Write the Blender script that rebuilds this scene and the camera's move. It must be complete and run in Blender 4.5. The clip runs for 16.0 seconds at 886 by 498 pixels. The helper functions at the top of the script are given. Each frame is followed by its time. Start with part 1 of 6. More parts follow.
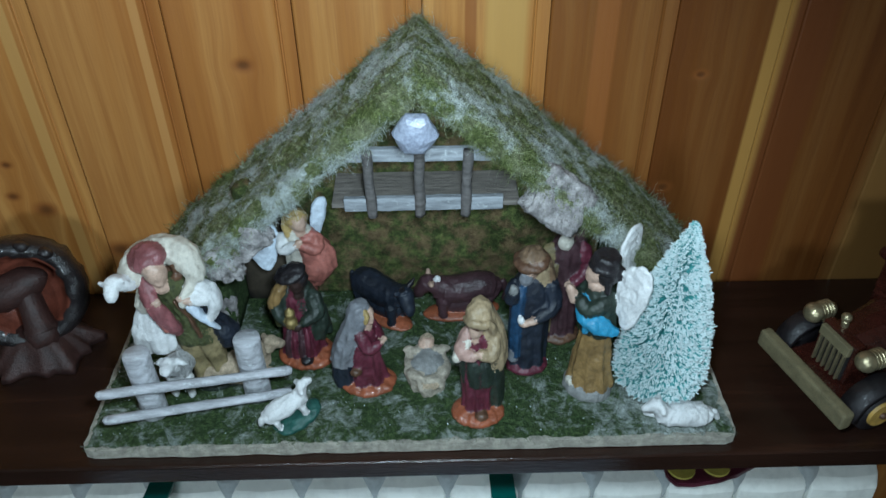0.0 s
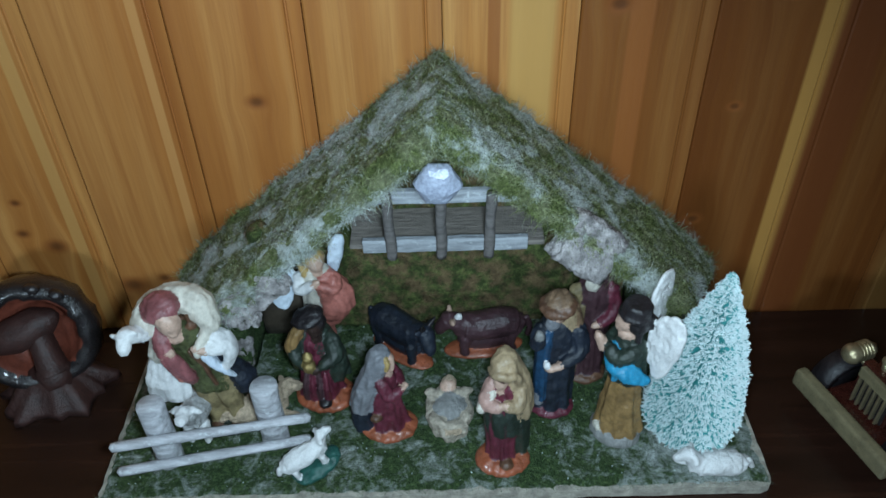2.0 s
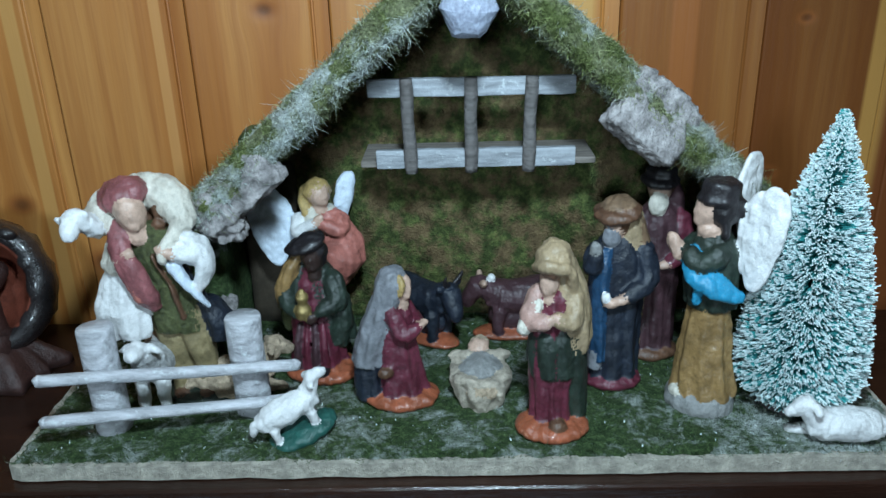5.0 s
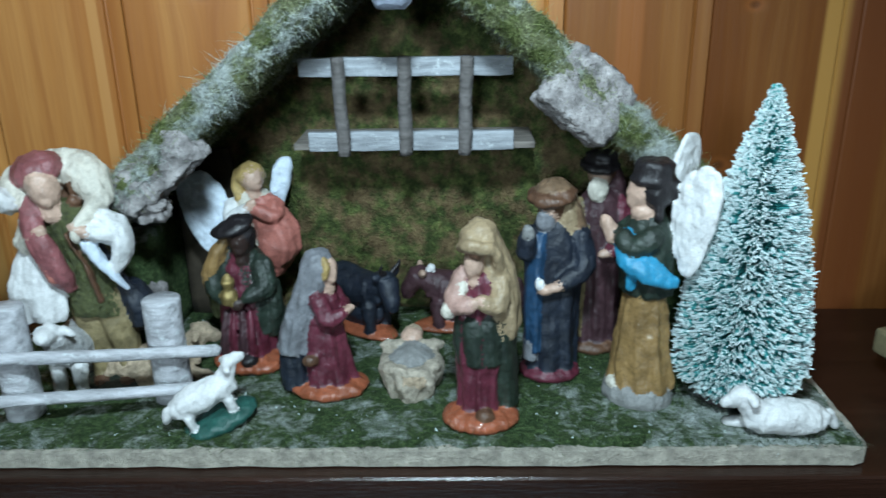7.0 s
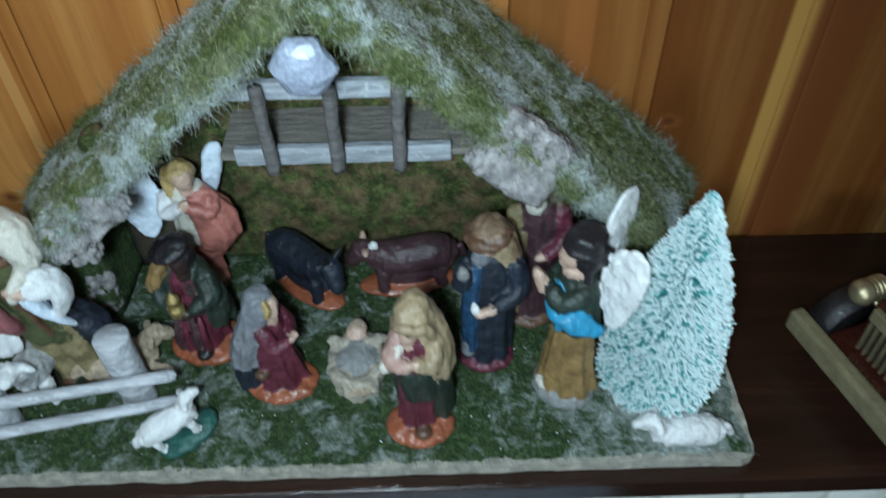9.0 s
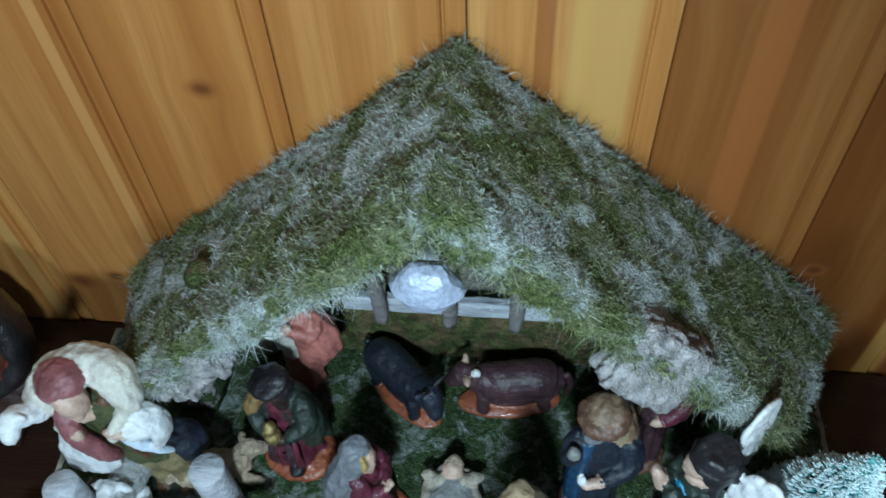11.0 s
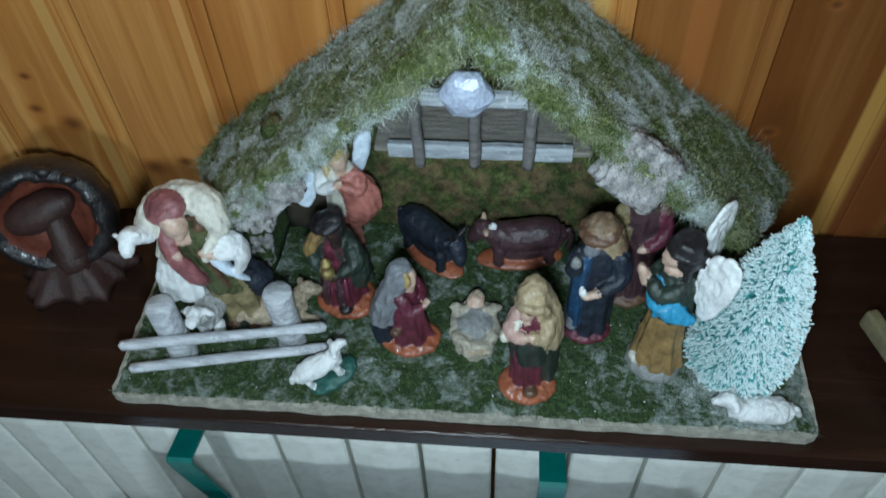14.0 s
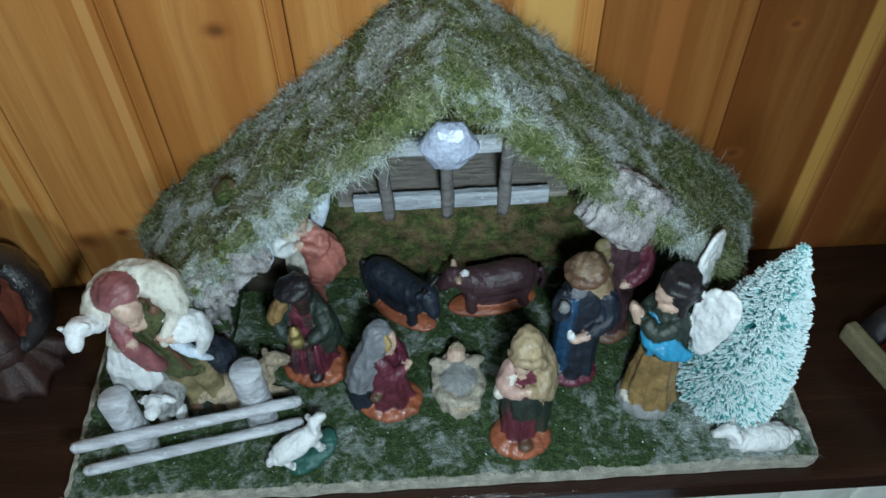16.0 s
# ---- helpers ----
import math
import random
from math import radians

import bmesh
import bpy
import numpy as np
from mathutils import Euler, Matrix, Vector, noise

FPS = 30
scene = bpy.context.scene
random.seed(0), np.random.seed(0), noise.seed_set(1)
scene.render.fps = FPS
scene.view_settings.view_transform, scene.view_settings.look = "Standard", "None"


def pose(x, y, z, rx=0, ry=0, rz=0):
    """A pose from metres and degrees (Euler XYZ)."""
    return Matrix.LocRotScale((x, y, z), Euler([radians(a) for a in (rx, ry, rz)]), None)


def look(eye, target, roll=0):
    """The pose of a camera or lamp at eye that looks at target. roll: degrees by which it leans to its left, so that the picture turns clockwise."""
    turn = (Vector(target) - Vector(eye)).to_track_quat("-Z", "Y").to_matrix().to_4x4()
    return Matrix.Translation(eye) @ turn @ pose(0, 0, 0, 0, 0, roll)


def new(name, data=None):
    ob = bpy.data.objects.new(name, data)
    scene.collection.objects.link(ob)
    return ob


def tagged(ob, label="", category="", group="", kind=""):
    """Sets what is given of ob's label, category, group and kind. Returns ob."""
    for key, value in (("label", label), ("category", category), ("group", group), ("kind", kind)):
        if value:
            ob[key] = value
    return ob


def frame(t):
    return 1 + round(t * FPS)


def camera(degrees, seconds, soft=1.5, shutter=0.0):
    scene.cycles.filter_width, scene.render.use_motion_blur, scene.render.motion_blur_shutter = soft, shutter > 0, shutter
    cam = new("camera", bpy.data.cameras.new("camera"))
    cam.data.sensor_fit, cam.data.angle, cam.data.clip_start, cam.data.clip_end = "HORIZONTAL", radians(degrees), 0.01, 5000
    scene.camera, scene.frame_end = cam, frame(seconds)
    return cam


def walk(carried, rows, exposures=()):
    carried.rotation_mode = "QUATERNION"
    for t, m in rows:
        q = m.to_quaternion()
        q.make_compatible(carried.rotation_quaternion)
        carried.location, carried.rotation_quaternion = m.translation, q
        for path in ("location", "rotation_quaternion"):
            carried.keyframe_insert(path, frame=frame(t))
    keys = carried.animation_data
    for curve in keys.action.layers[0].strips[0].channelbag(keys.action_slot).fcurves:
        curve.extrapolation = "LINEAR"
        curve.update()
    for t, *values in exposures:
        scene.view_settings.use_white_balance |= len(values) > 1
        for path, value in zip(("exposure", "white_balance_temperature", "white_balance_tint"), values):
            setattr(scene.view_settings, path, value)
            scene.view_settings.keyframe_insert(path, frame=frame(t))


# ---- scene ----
cam = camera(58.9, 16.0, shutter=0.5)
PATH = [
    (0, (0.017, -0.377, 0.495), (0.049, 1.193, -0.744), -0.4),
    (0.5, (0.027, -0.375, 0.508), (0.033, 1.196, -0.729), -1.0),
    (1, (0.03, -0.35, 0.515), (0.034, 1.213, -0.732), -1.4),
    (1.5, (0.021, -0.342, 0.522), (0.019, 1.215, -0.733), -1.5),
    (2, (0.011, -0.331, 0.516), (0.01, 1.212, -0.756), -1.5),
    (2.5, (0.002, -0.33, 0.511), (-0.002, 1.184, -0.796), -1.6),
    (3, (-0.002, -0.327, 0.49), (-0.005, 1.17, -0.837), -1.6),
    (3.5, (-0.015, -0.341, 0.41), (-0.043, 1.309, -0.721), -2.6),
    (4, (-0.01, -0.354, 0.344), (-0.024, 1.432, -0.556), -2.1),
    (6.5, (0.025, -0.342, 0.249), (-0.071, 1.529, -0.45), -0.9),
    (7, (0.04, -0.342, 0.247), (0.003, 1.533, -0.447), -0.9),
    (7.5, (0.063, -0.341, 0.257), (0.085, 1.535, -0.437), -0.8),
    (8, (0.089, -0.321, 0.303), (0.151, 1.444, -0.635), -1.7),
    (8.5, (0.093, -0.298, 0.366), (0.129, 1.18, -0.98), -1.2),
    (9, (0.065, -0.229, 0.429), (0.079, 1.164, -1.007), -1.2),
    (9.2, (0.06, -0.204, 0.435), (0.075, 1.147, -1.04), -1.7),
    (11.5, (0.027, -0.115, 0.496), (-0.182, 1.125, -1.06), -3.4),
    (12, (-0.005, -0.141, 0.489), (-0.196, 1.066, -1.094), -2.9),
    (12.5, (0.003, -0.17, 0.486), (-0.172, 0.996, -1.129), -3.0),
    (13, (0.014, -0.215, 0.493), (-0.139, 0.94, -1.133), -3.1),
    (13.5, (0.024, -0.26, 0.494), (-0.152, 0.952, -1.087), -3.6),
    (14, (0.034, -0.261, 0.506), (-0.13, 1.013, -1.026), -3.2),
    (14.5, (-0.022, -0.244, 0.518), (-0.178, 1.085, -0.969), -5.1),
    (15, (-0.037, -0.242, 0.5), (-0.089, 1.114, -0.969), -4.7),
    (15.5, (-0.012, -0.224, 0.501), (-0.01, 1.112, -0.987), -3.4),
    (16, (-0.006, -0.227, 0.496), (0.04, 1.098, -1.001), -1.5),
]
walk(cam, [(t, look(eye, target, roll)) for t, eye, target, roll in PATH], [(0.0, -0.3, 6300, 10), (1.5, -0.35, 6150, 10), (2.5, -0.3, 6150, 10), (4.0, -0.05, 6150, 10), (6.5, 0.12, 6300, 9), (7.5, 0.16, 6450, 9), (8.5, -0.1, 6350, 9), (9.0, -0.15, 6350, 9), (12.5, -0.1, 5800, 7), (13.5, -0.2, 6000, 8), (14.5, -0.25, 6650, 10), (16.0, -0.2, 6500, 9)])

from mathutils.bvhtree import BVHTree
# ---- light ----
world = bpy.data.worlds.new("room_air")
scene.world = world
world.use_nodes = True
world.node_tree.nodes["Background"].inputs[0].default_value = (0.75, 0.85, 1.0, 1)
world.node_tree.nodes["Background"].inputs[1].default_value = 0.012
torch = bpy.data.lights.new("phone_torch", "SPOT")
torch.energy, torch.color, torch.spot_size, torch.spot_blend, torch.shadow_soft_size = 12.4, (0.665, 0.87, 0.975), radians(132), 0.65, 0.024
new("phone_torch", torch).matrix_world = look((0.028, -0.275, 0.447), (-0.150, 0.06, -0.04))
# Unseen fill lamp, added low behind the camera to brighten the loft.
fill_lamp = bpy.data.lights.new("fill_lamp", "AREA")
fill_lamp.shape, fill_lamp.size, fill_lamp.energy, fill_lamp.color = "DISK", 0.30, 15.0, (0.70, 0.90, 1.0)
new("fill_lamp", fill_lamp).matrix_world = look((-0.25, -1.95, 0.62), (-0.05, 0.1, 0.1))


# ---- materials ----
class Nodes:
    """Small builder for node materials."""

    def __init__(self, name):
        self.m = bpy.data.materials.new(name)
        self.m.use_nodes = True
        self.t = self.m.node_tree
        self.b = self.t.nodes["Principled BSDF"]
        self.geo = self.t.nodes.new("ShaderNodeNewGeometry")

    def add(self, kind):
        return self.t.nodes.new(kind)

    def link(self, a, b):
        self.t.links.new(a, b)

    def put(self, socket, v):
        if isinstance(v, bpy.types.NodeSocket):
            self.link(v, socket)
        else:
            socket.default_value = v

    def math(self, op, a, b=0.0, c=0.0, clamp=False):
        n = self.add("ShaderNodeMath")
        n.operation, n.use_clamp = op, clamp
        for s, v in zip(n.inputs, (a, b, c)):
            self.put(s, v)
        return n.outputs[0]

    def noise(self, scale, detail=4.0, rough=0.55, vec=None, stretch=None, distort=0.0):
        vec = vec or self.geo.outputs["Position"]
        if stretch:
            mp = self.add("ShaderNodeMapping")
            self.link(vec, mp.inputs["Vector"])
            mp.inputs["Scale"].default_value = stretch
            vec = mp.outputs[0]
        n = self.add("ShaderNodeTexNoise")
        self.link(vec, n.inputs["Vector"])
        n.inputs["Scale"].default_value, n.inputs["Detail"].default_value = scale, detail
        n.inputs["Roughness"].default_value, n.inputs["Distortion"].default_value = rough, distort
        return n.outputs["Fac"]

    def ramp(self, fac, *stops):
        n = self.add("ShaderNodeValToRGB")
        self.link(fac, n.inputs[0])
        e = n.color_ramp.elements
        while len(e) < len(stops):
            e.new(0.5)
        for el, (p, c) in zip(e, stops):
            el.position = p
            el.color = (*c, 1) if isinstance(c, tuple) else (c, c, c, 1)
        return n.outputs[0]

    def mix(self, fac, a, b, mode="MIX"):
        n = self.add("ShaderNodeMix")
        n.data_type, n.blend_type = "RGBA", mode
        self.put(n.inputs[0], fac)
        for s, v in ((n.inputs[6], a), (n.inputs[7], b)):
            self.put(s, (*v, 1) if isinstance(v, tuple) else v)
        return n.outputs[2]

    def bump(self, height, dist, strength=1.0):
        n = self.add("ShaderNodeBump")
        n.inputs["Strength"].default_value, n.inputs["Distance"].default_value = strength, dist
        self.link(height, n.inputs["Height"])
        self.link(n.outputs[0], self.b.inputs["Normal"])

    def end(self, colour, rough=0.5, metal=0.0, spec=0.5, coat=0.0):
        self.put(self.b.inputs["Base Color"], (*colour, 1) if isinstance(colour, tuple) else colour)
        self.put(self.b.inputs["Roughness"], rough)
        self.b.inputs["Metallic"].default_value = metal
        self.b.inputs["Specular IOR Level"].default_value = spec
        self.b.inputs["Coat Weight"].default_value = coat
        self.b.inputs["Coat Roughness"].default_value = 0.12
        return self.m


def dim(c, k):
    return tuple(min(1.0, v * k) for v in c)


def paint(name, c, rough=0.4, var=0.35, scale=120.0, bump=0.0006, worn=None, metal=0.0, coat=0.0, spec=0.5):
    """Hand-painted or plain surface: blotches, fine specks, light relief, worn spots."""
    n = Nodes(name)
    big = n.noise(scale, 5, 0.6)
    fine = n.noise(scale * 9, 3, 0.6)
    col = n.ramp(big, (0.3, dim(c, 1 - var)), (0.7, dim(c, 1 + var)))
    col = n.mix(n.ramp(fine, (0.45, 0.0), (0.75, 0.35)), col, dim(c, 0.55))
    if worn:
        col = n.mix(n.ramp(n.noise(scale * 1.7, 6, 0.7), (0.62, 0.0), (0.7, 0.8)), col, worn)
    col = n.mix(n.ramp(n.noise(scale * 3.1, 5, 0.7), (0.52, 0.0), (0.66, min(0.6, var * 1.3))), col, dim(c, 0.42))
    n.bump(n.math("ADD", big, n.math("MULTIPLY", fine, 0.4)), bump)
    return n.end(col, n.math("MULTIPLY_ADD", fine, 0.25, rough - 0.1), metal, spec, coat)


def moss_material(name, greens, dry, frost, snow_at=None, frost_scale=34.0, soft=0.15, dimples=False, shy=0.20, fine=330.0):
    """Dried moss with frosted patches; greens: dark and light, frost: how much of it is whitened. Loose strands vary one by one."""
    n = Nodes(name)
    a = n.noise(62, 5, 0.65)
    b = n.noise(fine, 5, 0.75)
    rand = n.geo.outputs["Random Per Island"]
    col = n.ramp(b, (0.30, dim(greens[0], 0.45)), (0.48, greens[0]), (0.66, greens[1]), (0.80, dim(greens[1], 1.7)))
    col = n.mix(n.ramp(a, (0.44, 0.0), (0.58, 0.8)), col, n.ramp(b, (0.3, dim(dry, 0.45)), (0.7, dim(dry, 1.35))))
    col = n.mix(1.0, col, n.ramp(rand, (0.0, 0.62), (0.5, 1.0), (1.0, 1.45)), "MULTIPLY")
    if dimples:
        v = n.add("ShaderNodeTexVoronoi")
        n.link(n.geo.outputs["Position"], v.inputs["Vector"])
        v.inputs["Scale"].default_value = 62.0
        hole = n.ramp(v.outputs["Distance"], (0.20, 1.0), (0.30, 0.0))
        side = n.add("ShaderNodeSeparateXYZ")
        n.link(n.geo.outputs["Position"], side.inputs[0])
        hole = n.math("MULTIPLY", hole, n.ramp(n.math("MULTIPLY", side.outputs[0], -8.0), (0.3, 0.15), (0.7, 1.0)))
    streak = n.noise(150, 5, 0.75, stretch=(0.45, 1.0, 0.45), distort=0.8)
    f = n.math("ADD", n.noise(frost_scale, 6, 0.72, distort=0.6), n.math("MULTIPLY", streak, 0.34))
    f = n.math("ADD", f, n.math("MULTIPLY", n.math("SUBTRACT", rand, 0.5), 0.07))
    if snow_at:
        d = n.add("ShaderNodeVectorMath")
        d.operation = "DISTANCE"
        n.link(n.geo.outputs["Position"], d.inputs[0])
        d.inputs[1].default_value = snow_at
        f = n.math("ADD", f, n.ramp(d.outputs["Value"], (0.0, 0.2), (0.075, 0.0)))
    up = n.add("ShaderNodeSeparateXYZ")
    n.link(n.geo.outputs["Normal"], up.inputs[0])
    f = n.math("SUBTRACT", f, n.ramp(up.outputs[2], (0.10, shy), (0.55, 0.0)))
    if dimples:
        f = n.math("SUBTRACT", f, n.math("MULTIPLY", hole, 0.3))
    mask = n.ramp(f, (0.78 - frost, 0.0), (0.78 + soft - frost, 1.0))
    col = n.mix(n.math("MULTIPLY", mask, 0.92), col, n.ramp(b, (0.3, (0.56, 0.62, 0.60)), (0.7, (0.88, 0.93, 0.93))))
    n.bump(n.math("ADD", b, n.noise(700, 3, 0.6)), 0.0038)
    return n.end(col, 0.85, spec=0.2)


def pine_material():
    """Varnished orange pine, grain along z, with knots."""
    n = Nodes("varnished_pine")
    info = n.add("ShaderNodeObjectInfo")
    sep = n.add("ShaderNodeSeparateXYZ")
    n.link(n.geo.outputs["Position"], sep.inputs[0])
    x, z = sep.outputs[0], sep.outputs[2]
    knots = [(-0.126, 0.230, 0.008), (-0.267, 0.051, 0.012), (-0.237, 0.058, 0.006), (-0.320, 0.097, 0.010), (0.138, 0.299, 0.010), (0.235, 0.216, 0.006),
             (0.222, 0.109, 0.008), (0.259, 0.306, 0.009), (-0.354, 0.232, 0.010), (-0.344, 0.111, 0.006), (-0.339, 0.143, 0.005), (0.35, 0.33, 0.008)]
    core, warp = None, None
    for kx, kz, r in knots:
        dx = n.math("DIVIDE", n.math("SUBTRACT", x, kx), r)
        dz = n.math("DIVIDE", n.math("SUBTRACT", z, kz), r * 0.72)
        d2 = n.math("ADD", n.math("MULTIPLY", dx, dx), n.math("MULTIPLY", dz, dz))
        k = n.math("EXPONENT", n.math("MULTIPLY", d2, -0.9))
        dz2 = n.math("DIVIDE", dz, 3.0)
        dx2 = n.math("DIVIDE", dx, 2.0)
        w = n.math("EXPONENT", n.math("MULTIPLY", n.math("ADD", n.math("MULTIPLY", dx2, dx2), n.math("MULTIPLY", dz2, dz2)), -0.8))
        w = n.math("MULTIPLY", w, n.math("MULTIPLY", dx, r * 0.55))
        core = k if core is None else n.math("MAXIMUM", core, k)
        warp = w if warp is None else n.math("ADD", warp, w)
    comb = n.add("ShaderNodeCombineXYZ")
    n.link(n.math("SUBTRACT", x, warp), comb.inputs[0])
    n.link(n.math("MULTIPLY", info.outputs["Random"], 7.0), comb.inputs[1])
    n.link(n.math("MULTIPLY", z, 0.035), comb.inputs[2])
    v = comb.outputs[0]
    broad = n.noise(26, 3, 0.5, v)
    ring = n.noise(130, 3, 0.6, v)
    fine = n.noise(800, 3, 0.6, v)
    col = n.ramp(broad, (0.30, (0.30, 0.105, 0.022)), (0.47, (0.43, 0.175, 0.042)), (0.60, (0.54, 0.26, 0.075)), (0.75, (0.36, 0.125, 0.026)))
    col = n.mix(n.ramp(ring, (0.42, 0.0), (0.72, 0.55)), col, (0.27, 0.085, 0.018))
    col = n.mix(n.ramp(fine, (0.5, 0.0), (0.8, 0.3)), col, (0.22, 0.075, 0.02))
    col = n.mix(n.math("MULTIPLY", n.math("SUBTRACT", info.outputs["Random"], 0.35, clamp=True), 0.6), col, (0.33, 0.11, 0.025))
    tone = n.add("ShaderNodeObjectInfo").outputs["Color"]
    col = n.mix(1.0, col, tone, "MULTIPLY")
    # sapwood and heartwood streaks
    wob = n.math("ADD", x, n.math("MULTIPLY", n.math("SUBTRACT", n.noise(9, 2, 0.5, v), 0.5), 0.01))
    for mid, half, c in ((0.2915, 0.0105, (0.50, 0.26, 0.065)), (0.051, 0.005, (0.25, 0.075, 0.018)), (0.0785, 0.0185, (0.52, 0.30, 0.09)), (0.315, 0.020, (0.15, 0.042, 0.012)), (0.440, 0.045, (0.24, 0.12, 0.035)), (-0.2985, 0.0055, (0.52, 0.275, 0.085)), (-0.3860, 0.0055, (0.52, 0.275, 0.085)), (-0.2010, 0.004, (0.52, 0.25, 0.08)), (0.155, 0.010, (0.30, 0.10, 0.025))):
        d = n.math("DIVIDE", n.math("ABSOLUTE", n.math("SUBTRACT", wob, mid)), half)
        col = n.mix(n.ramp(d, (0.75, 0.75), (1.0, 0.0)), col, c)
    col = n.mix(n.ramp(core, (0.15, 0.0), (0.6, 0.75)), col, (0.24, 0.075, 0.018))
    col = n.mix(n.ramp(core, (0.6, 0.0), (0.95, 0.55)), col, (0.045, 0.016, 0.006))
    n.bump(n.math("SUBTRACT", n.math("MULTIPLY", ring, 0.5), core), 0.0008, 0.6)
    return n.end(col, n.math("MULTIPLY_ADD", fine, 0.2, 0.30), spec=0.4)


def stained_material():
    n = Nodes("dark_stained_wood")
    g = n.noise(60, 5, 0.6, stretch=(0.08, 1, 1))
    f = n.noise(700, 3, 0.6, stretch=(0.1, 1, 1))
    col = n.ramp(g, (0.3, (0.013, 0.006, 0.004)), (0.6, (0.027, 0.011, 0.007)), (0.8, (0.048, 0.019, 0.011)))
    n.bump(f, 0.0005)
    return n.end(col, n.math("MULTIPLY_ADD", n.noise(25, 4), 0.22, 0.10), spec=0.5)


def grey_wood(name, c, frost=0.0):
    n = Nodes(name)
    g = n.noise(240, 4, 0.6, stretch=(0.15, 1, 1))
    f = n.noise(180, 5, 0.7)
    col = n.ramp(g, (0.3, dim(c, 0.6)), (0.7, dim(c, 1.25)))
    col = n.mix(n.ramp(f, (0.62 - frost, 0.0), (0.75 - frost, 0.85)), col, (0.62, 0.66, 0.68))
    n.bump(n.math("ADD", g, f), 0.0012)
    return n.end(col, 0.75, spec=0.25)


def foil_material():
    n = Nodes("glittered_stone")
    v = n.noise(420, 3, 0.7)
    col = n.ramp(v, (0.35, (0.25, 0.27, 0.35)), (0.65, (0.38, 0.42, 0.52)))
    n.bump(n.noise(120, 3, 0.5), 0.0016)
    return n.end(col, n.math("MULTIPLY_ADD", v, 0.4, 0.22), spec=0.7)


PINE = pine_material()
STAINED = stained_material()
MOSS_ROOF = moss_material("frosted_roof_moss", ((0.165, 0.205, 0.065), (0.38, 0.44, 0.17)), (0.40, 0.42, 0.24), 0.172, None, 24.0, 0.16, True, 0.05, 260.0)
MOSS_GROUND = moss_material("ground_moss", ((0.058, 0.102, 0.038), (0.155, 0.235, 0.090)), (0.095, 0.145, 0.058), 0.125, (0.205, 0.022, 0.012), 60.0, 0.28)
MOSS_BACK = moss_material("dry_back_moss", ((0.060, 0.080, 0.026), (0.16, 0.19, 0.06)), (0.20, 0.130, 0.072), -0.08, fine=120.0)
CHIPBOARD = paint("pale_board_edge", (0.40, 0.37, 0.31), 0.85, 0.4, 130, 0.002, (0.16, 0.19, 0.10))
BROWN_BOARD = paint("brown_board", (0.06, 0.045, 0.03), 0.8, 0.3, 90)
BARK = paint("grey_bark", (0.40, 0.37, 0.365), 0.9, 0.55, 130, 0.004, (0.60, 0.60, 0.64), spec=0.15)
RACK = grey_wood("weathered_grey_wood", (0.36, 0.38, 0.41), 0.04)
RACK_POST = grey_wood("grey_twig", (0.15, 0.137, 0.132), -0.06)
LOFT = grey_wood("loft_board", (0.25, 0.22, 0.195), -0.08)
BIRCH = grey_wood("frosted_birch", (0.50, 0.50, 0.53), 0.08)
FOIL = foil_material()
ORANGE = paint("orange_glaze", (0.31, 0.088, 0.042), 0.3, 0.35, 90, 0.001, (0.55, 0.27, 0.18), coat=0.3)
MAROON = paint("maroon_glaze", (0.115, 0.022, 0.038), 0.38, 0.4, 90, 0.001, coat=0.1)
NAVY = paint("navy_glaze", (0.014, 0.019, 0.031), 0.48, 0.45, 90, 0.001)
BLUE = paint("blue_glaze", (0.018, 0.055, 0.115), 0.35, 0.4, 90, 0.001)
SKY = paint("bright_blue_glaze", (0.03, 0.27, 0.46), 0.35, 0.25, 90, 0.001)
GREEN = paint("dark_green_glaze", (0.020, 0.031, 0.023), 0.45, 0.5, 90, 0.001)
MOSSGREEN = paint("olive_glaze", (0.085, 0.095, 0.035), 0.5, 0.6, 260, 0.002)
TAN = paint("tan_glaze", (0.34, 0.25, 0.15), 0.45, 0.3, 80, 0.001)
GOLDBROWN = paint("golden_brown_glaze", (0.27, 0.165, 0.065), 0.4, 0.4, 80, 0.001, coat=0.2)
HATBROWN = paint("hat_brown_glaze", (0.20, 0.125, 0.075), 0.45, 0.4, 90, 0.001)
KHAKI = paint("khaki_glaze", (0.25, 0.195, 0.10), 0.5, 0.35, 90, 0.001)
BROWN = paint("brown_glaze", (0.12, 0.060, 0.035), 0.4, 0.4, 90, 0.001)
BLACK = paint("black_glaze", (0.017, 0.014, 0.016), 0.42, 0.4, 90, 0.0010, coat=0.05)
SKIN = paint("pale_skin_glaze", (0.52, 0.35, 0.27), 0.4, 0.25, 110, 0.0006)
DARKSKIN = paint("dark_skin_glaze", (0.035, 0.020, 0.017), 0.35, 0.3, 110, 0.0006)
BLOND = paint("blond_glaze", (0.42, 0.29, 0.11), 0.45, 0.3, 150, 0.001)
CORAL = paint("coral_glaze", (0.43, 0.15, 0.12), 0.4, 0.3, 90, 0.001)
ROSE = paint("rose_glaze", (0.25, 0.085, 0.09), 0.4, 0.35, 90, 0.001)
PINK = paint("pale_pink_glaze", (0.40, 0.245, 0.205), 0.45, 0.25, 90, 0.001)
WHITE = paint("white_glaze", (0.72, 0.72, 0.72), 0.45, 0.14, 120, 0.0012)
CREAM = paint("cream_glaze", (0.62, 0.58, 0.50), 0.5, 0.2, 120, 0.0015)
WINGBLUE = paint("pale_blue_glaze", (0.62, 0.70, 0.80), 0.45, 0.15, 120, 0.001)
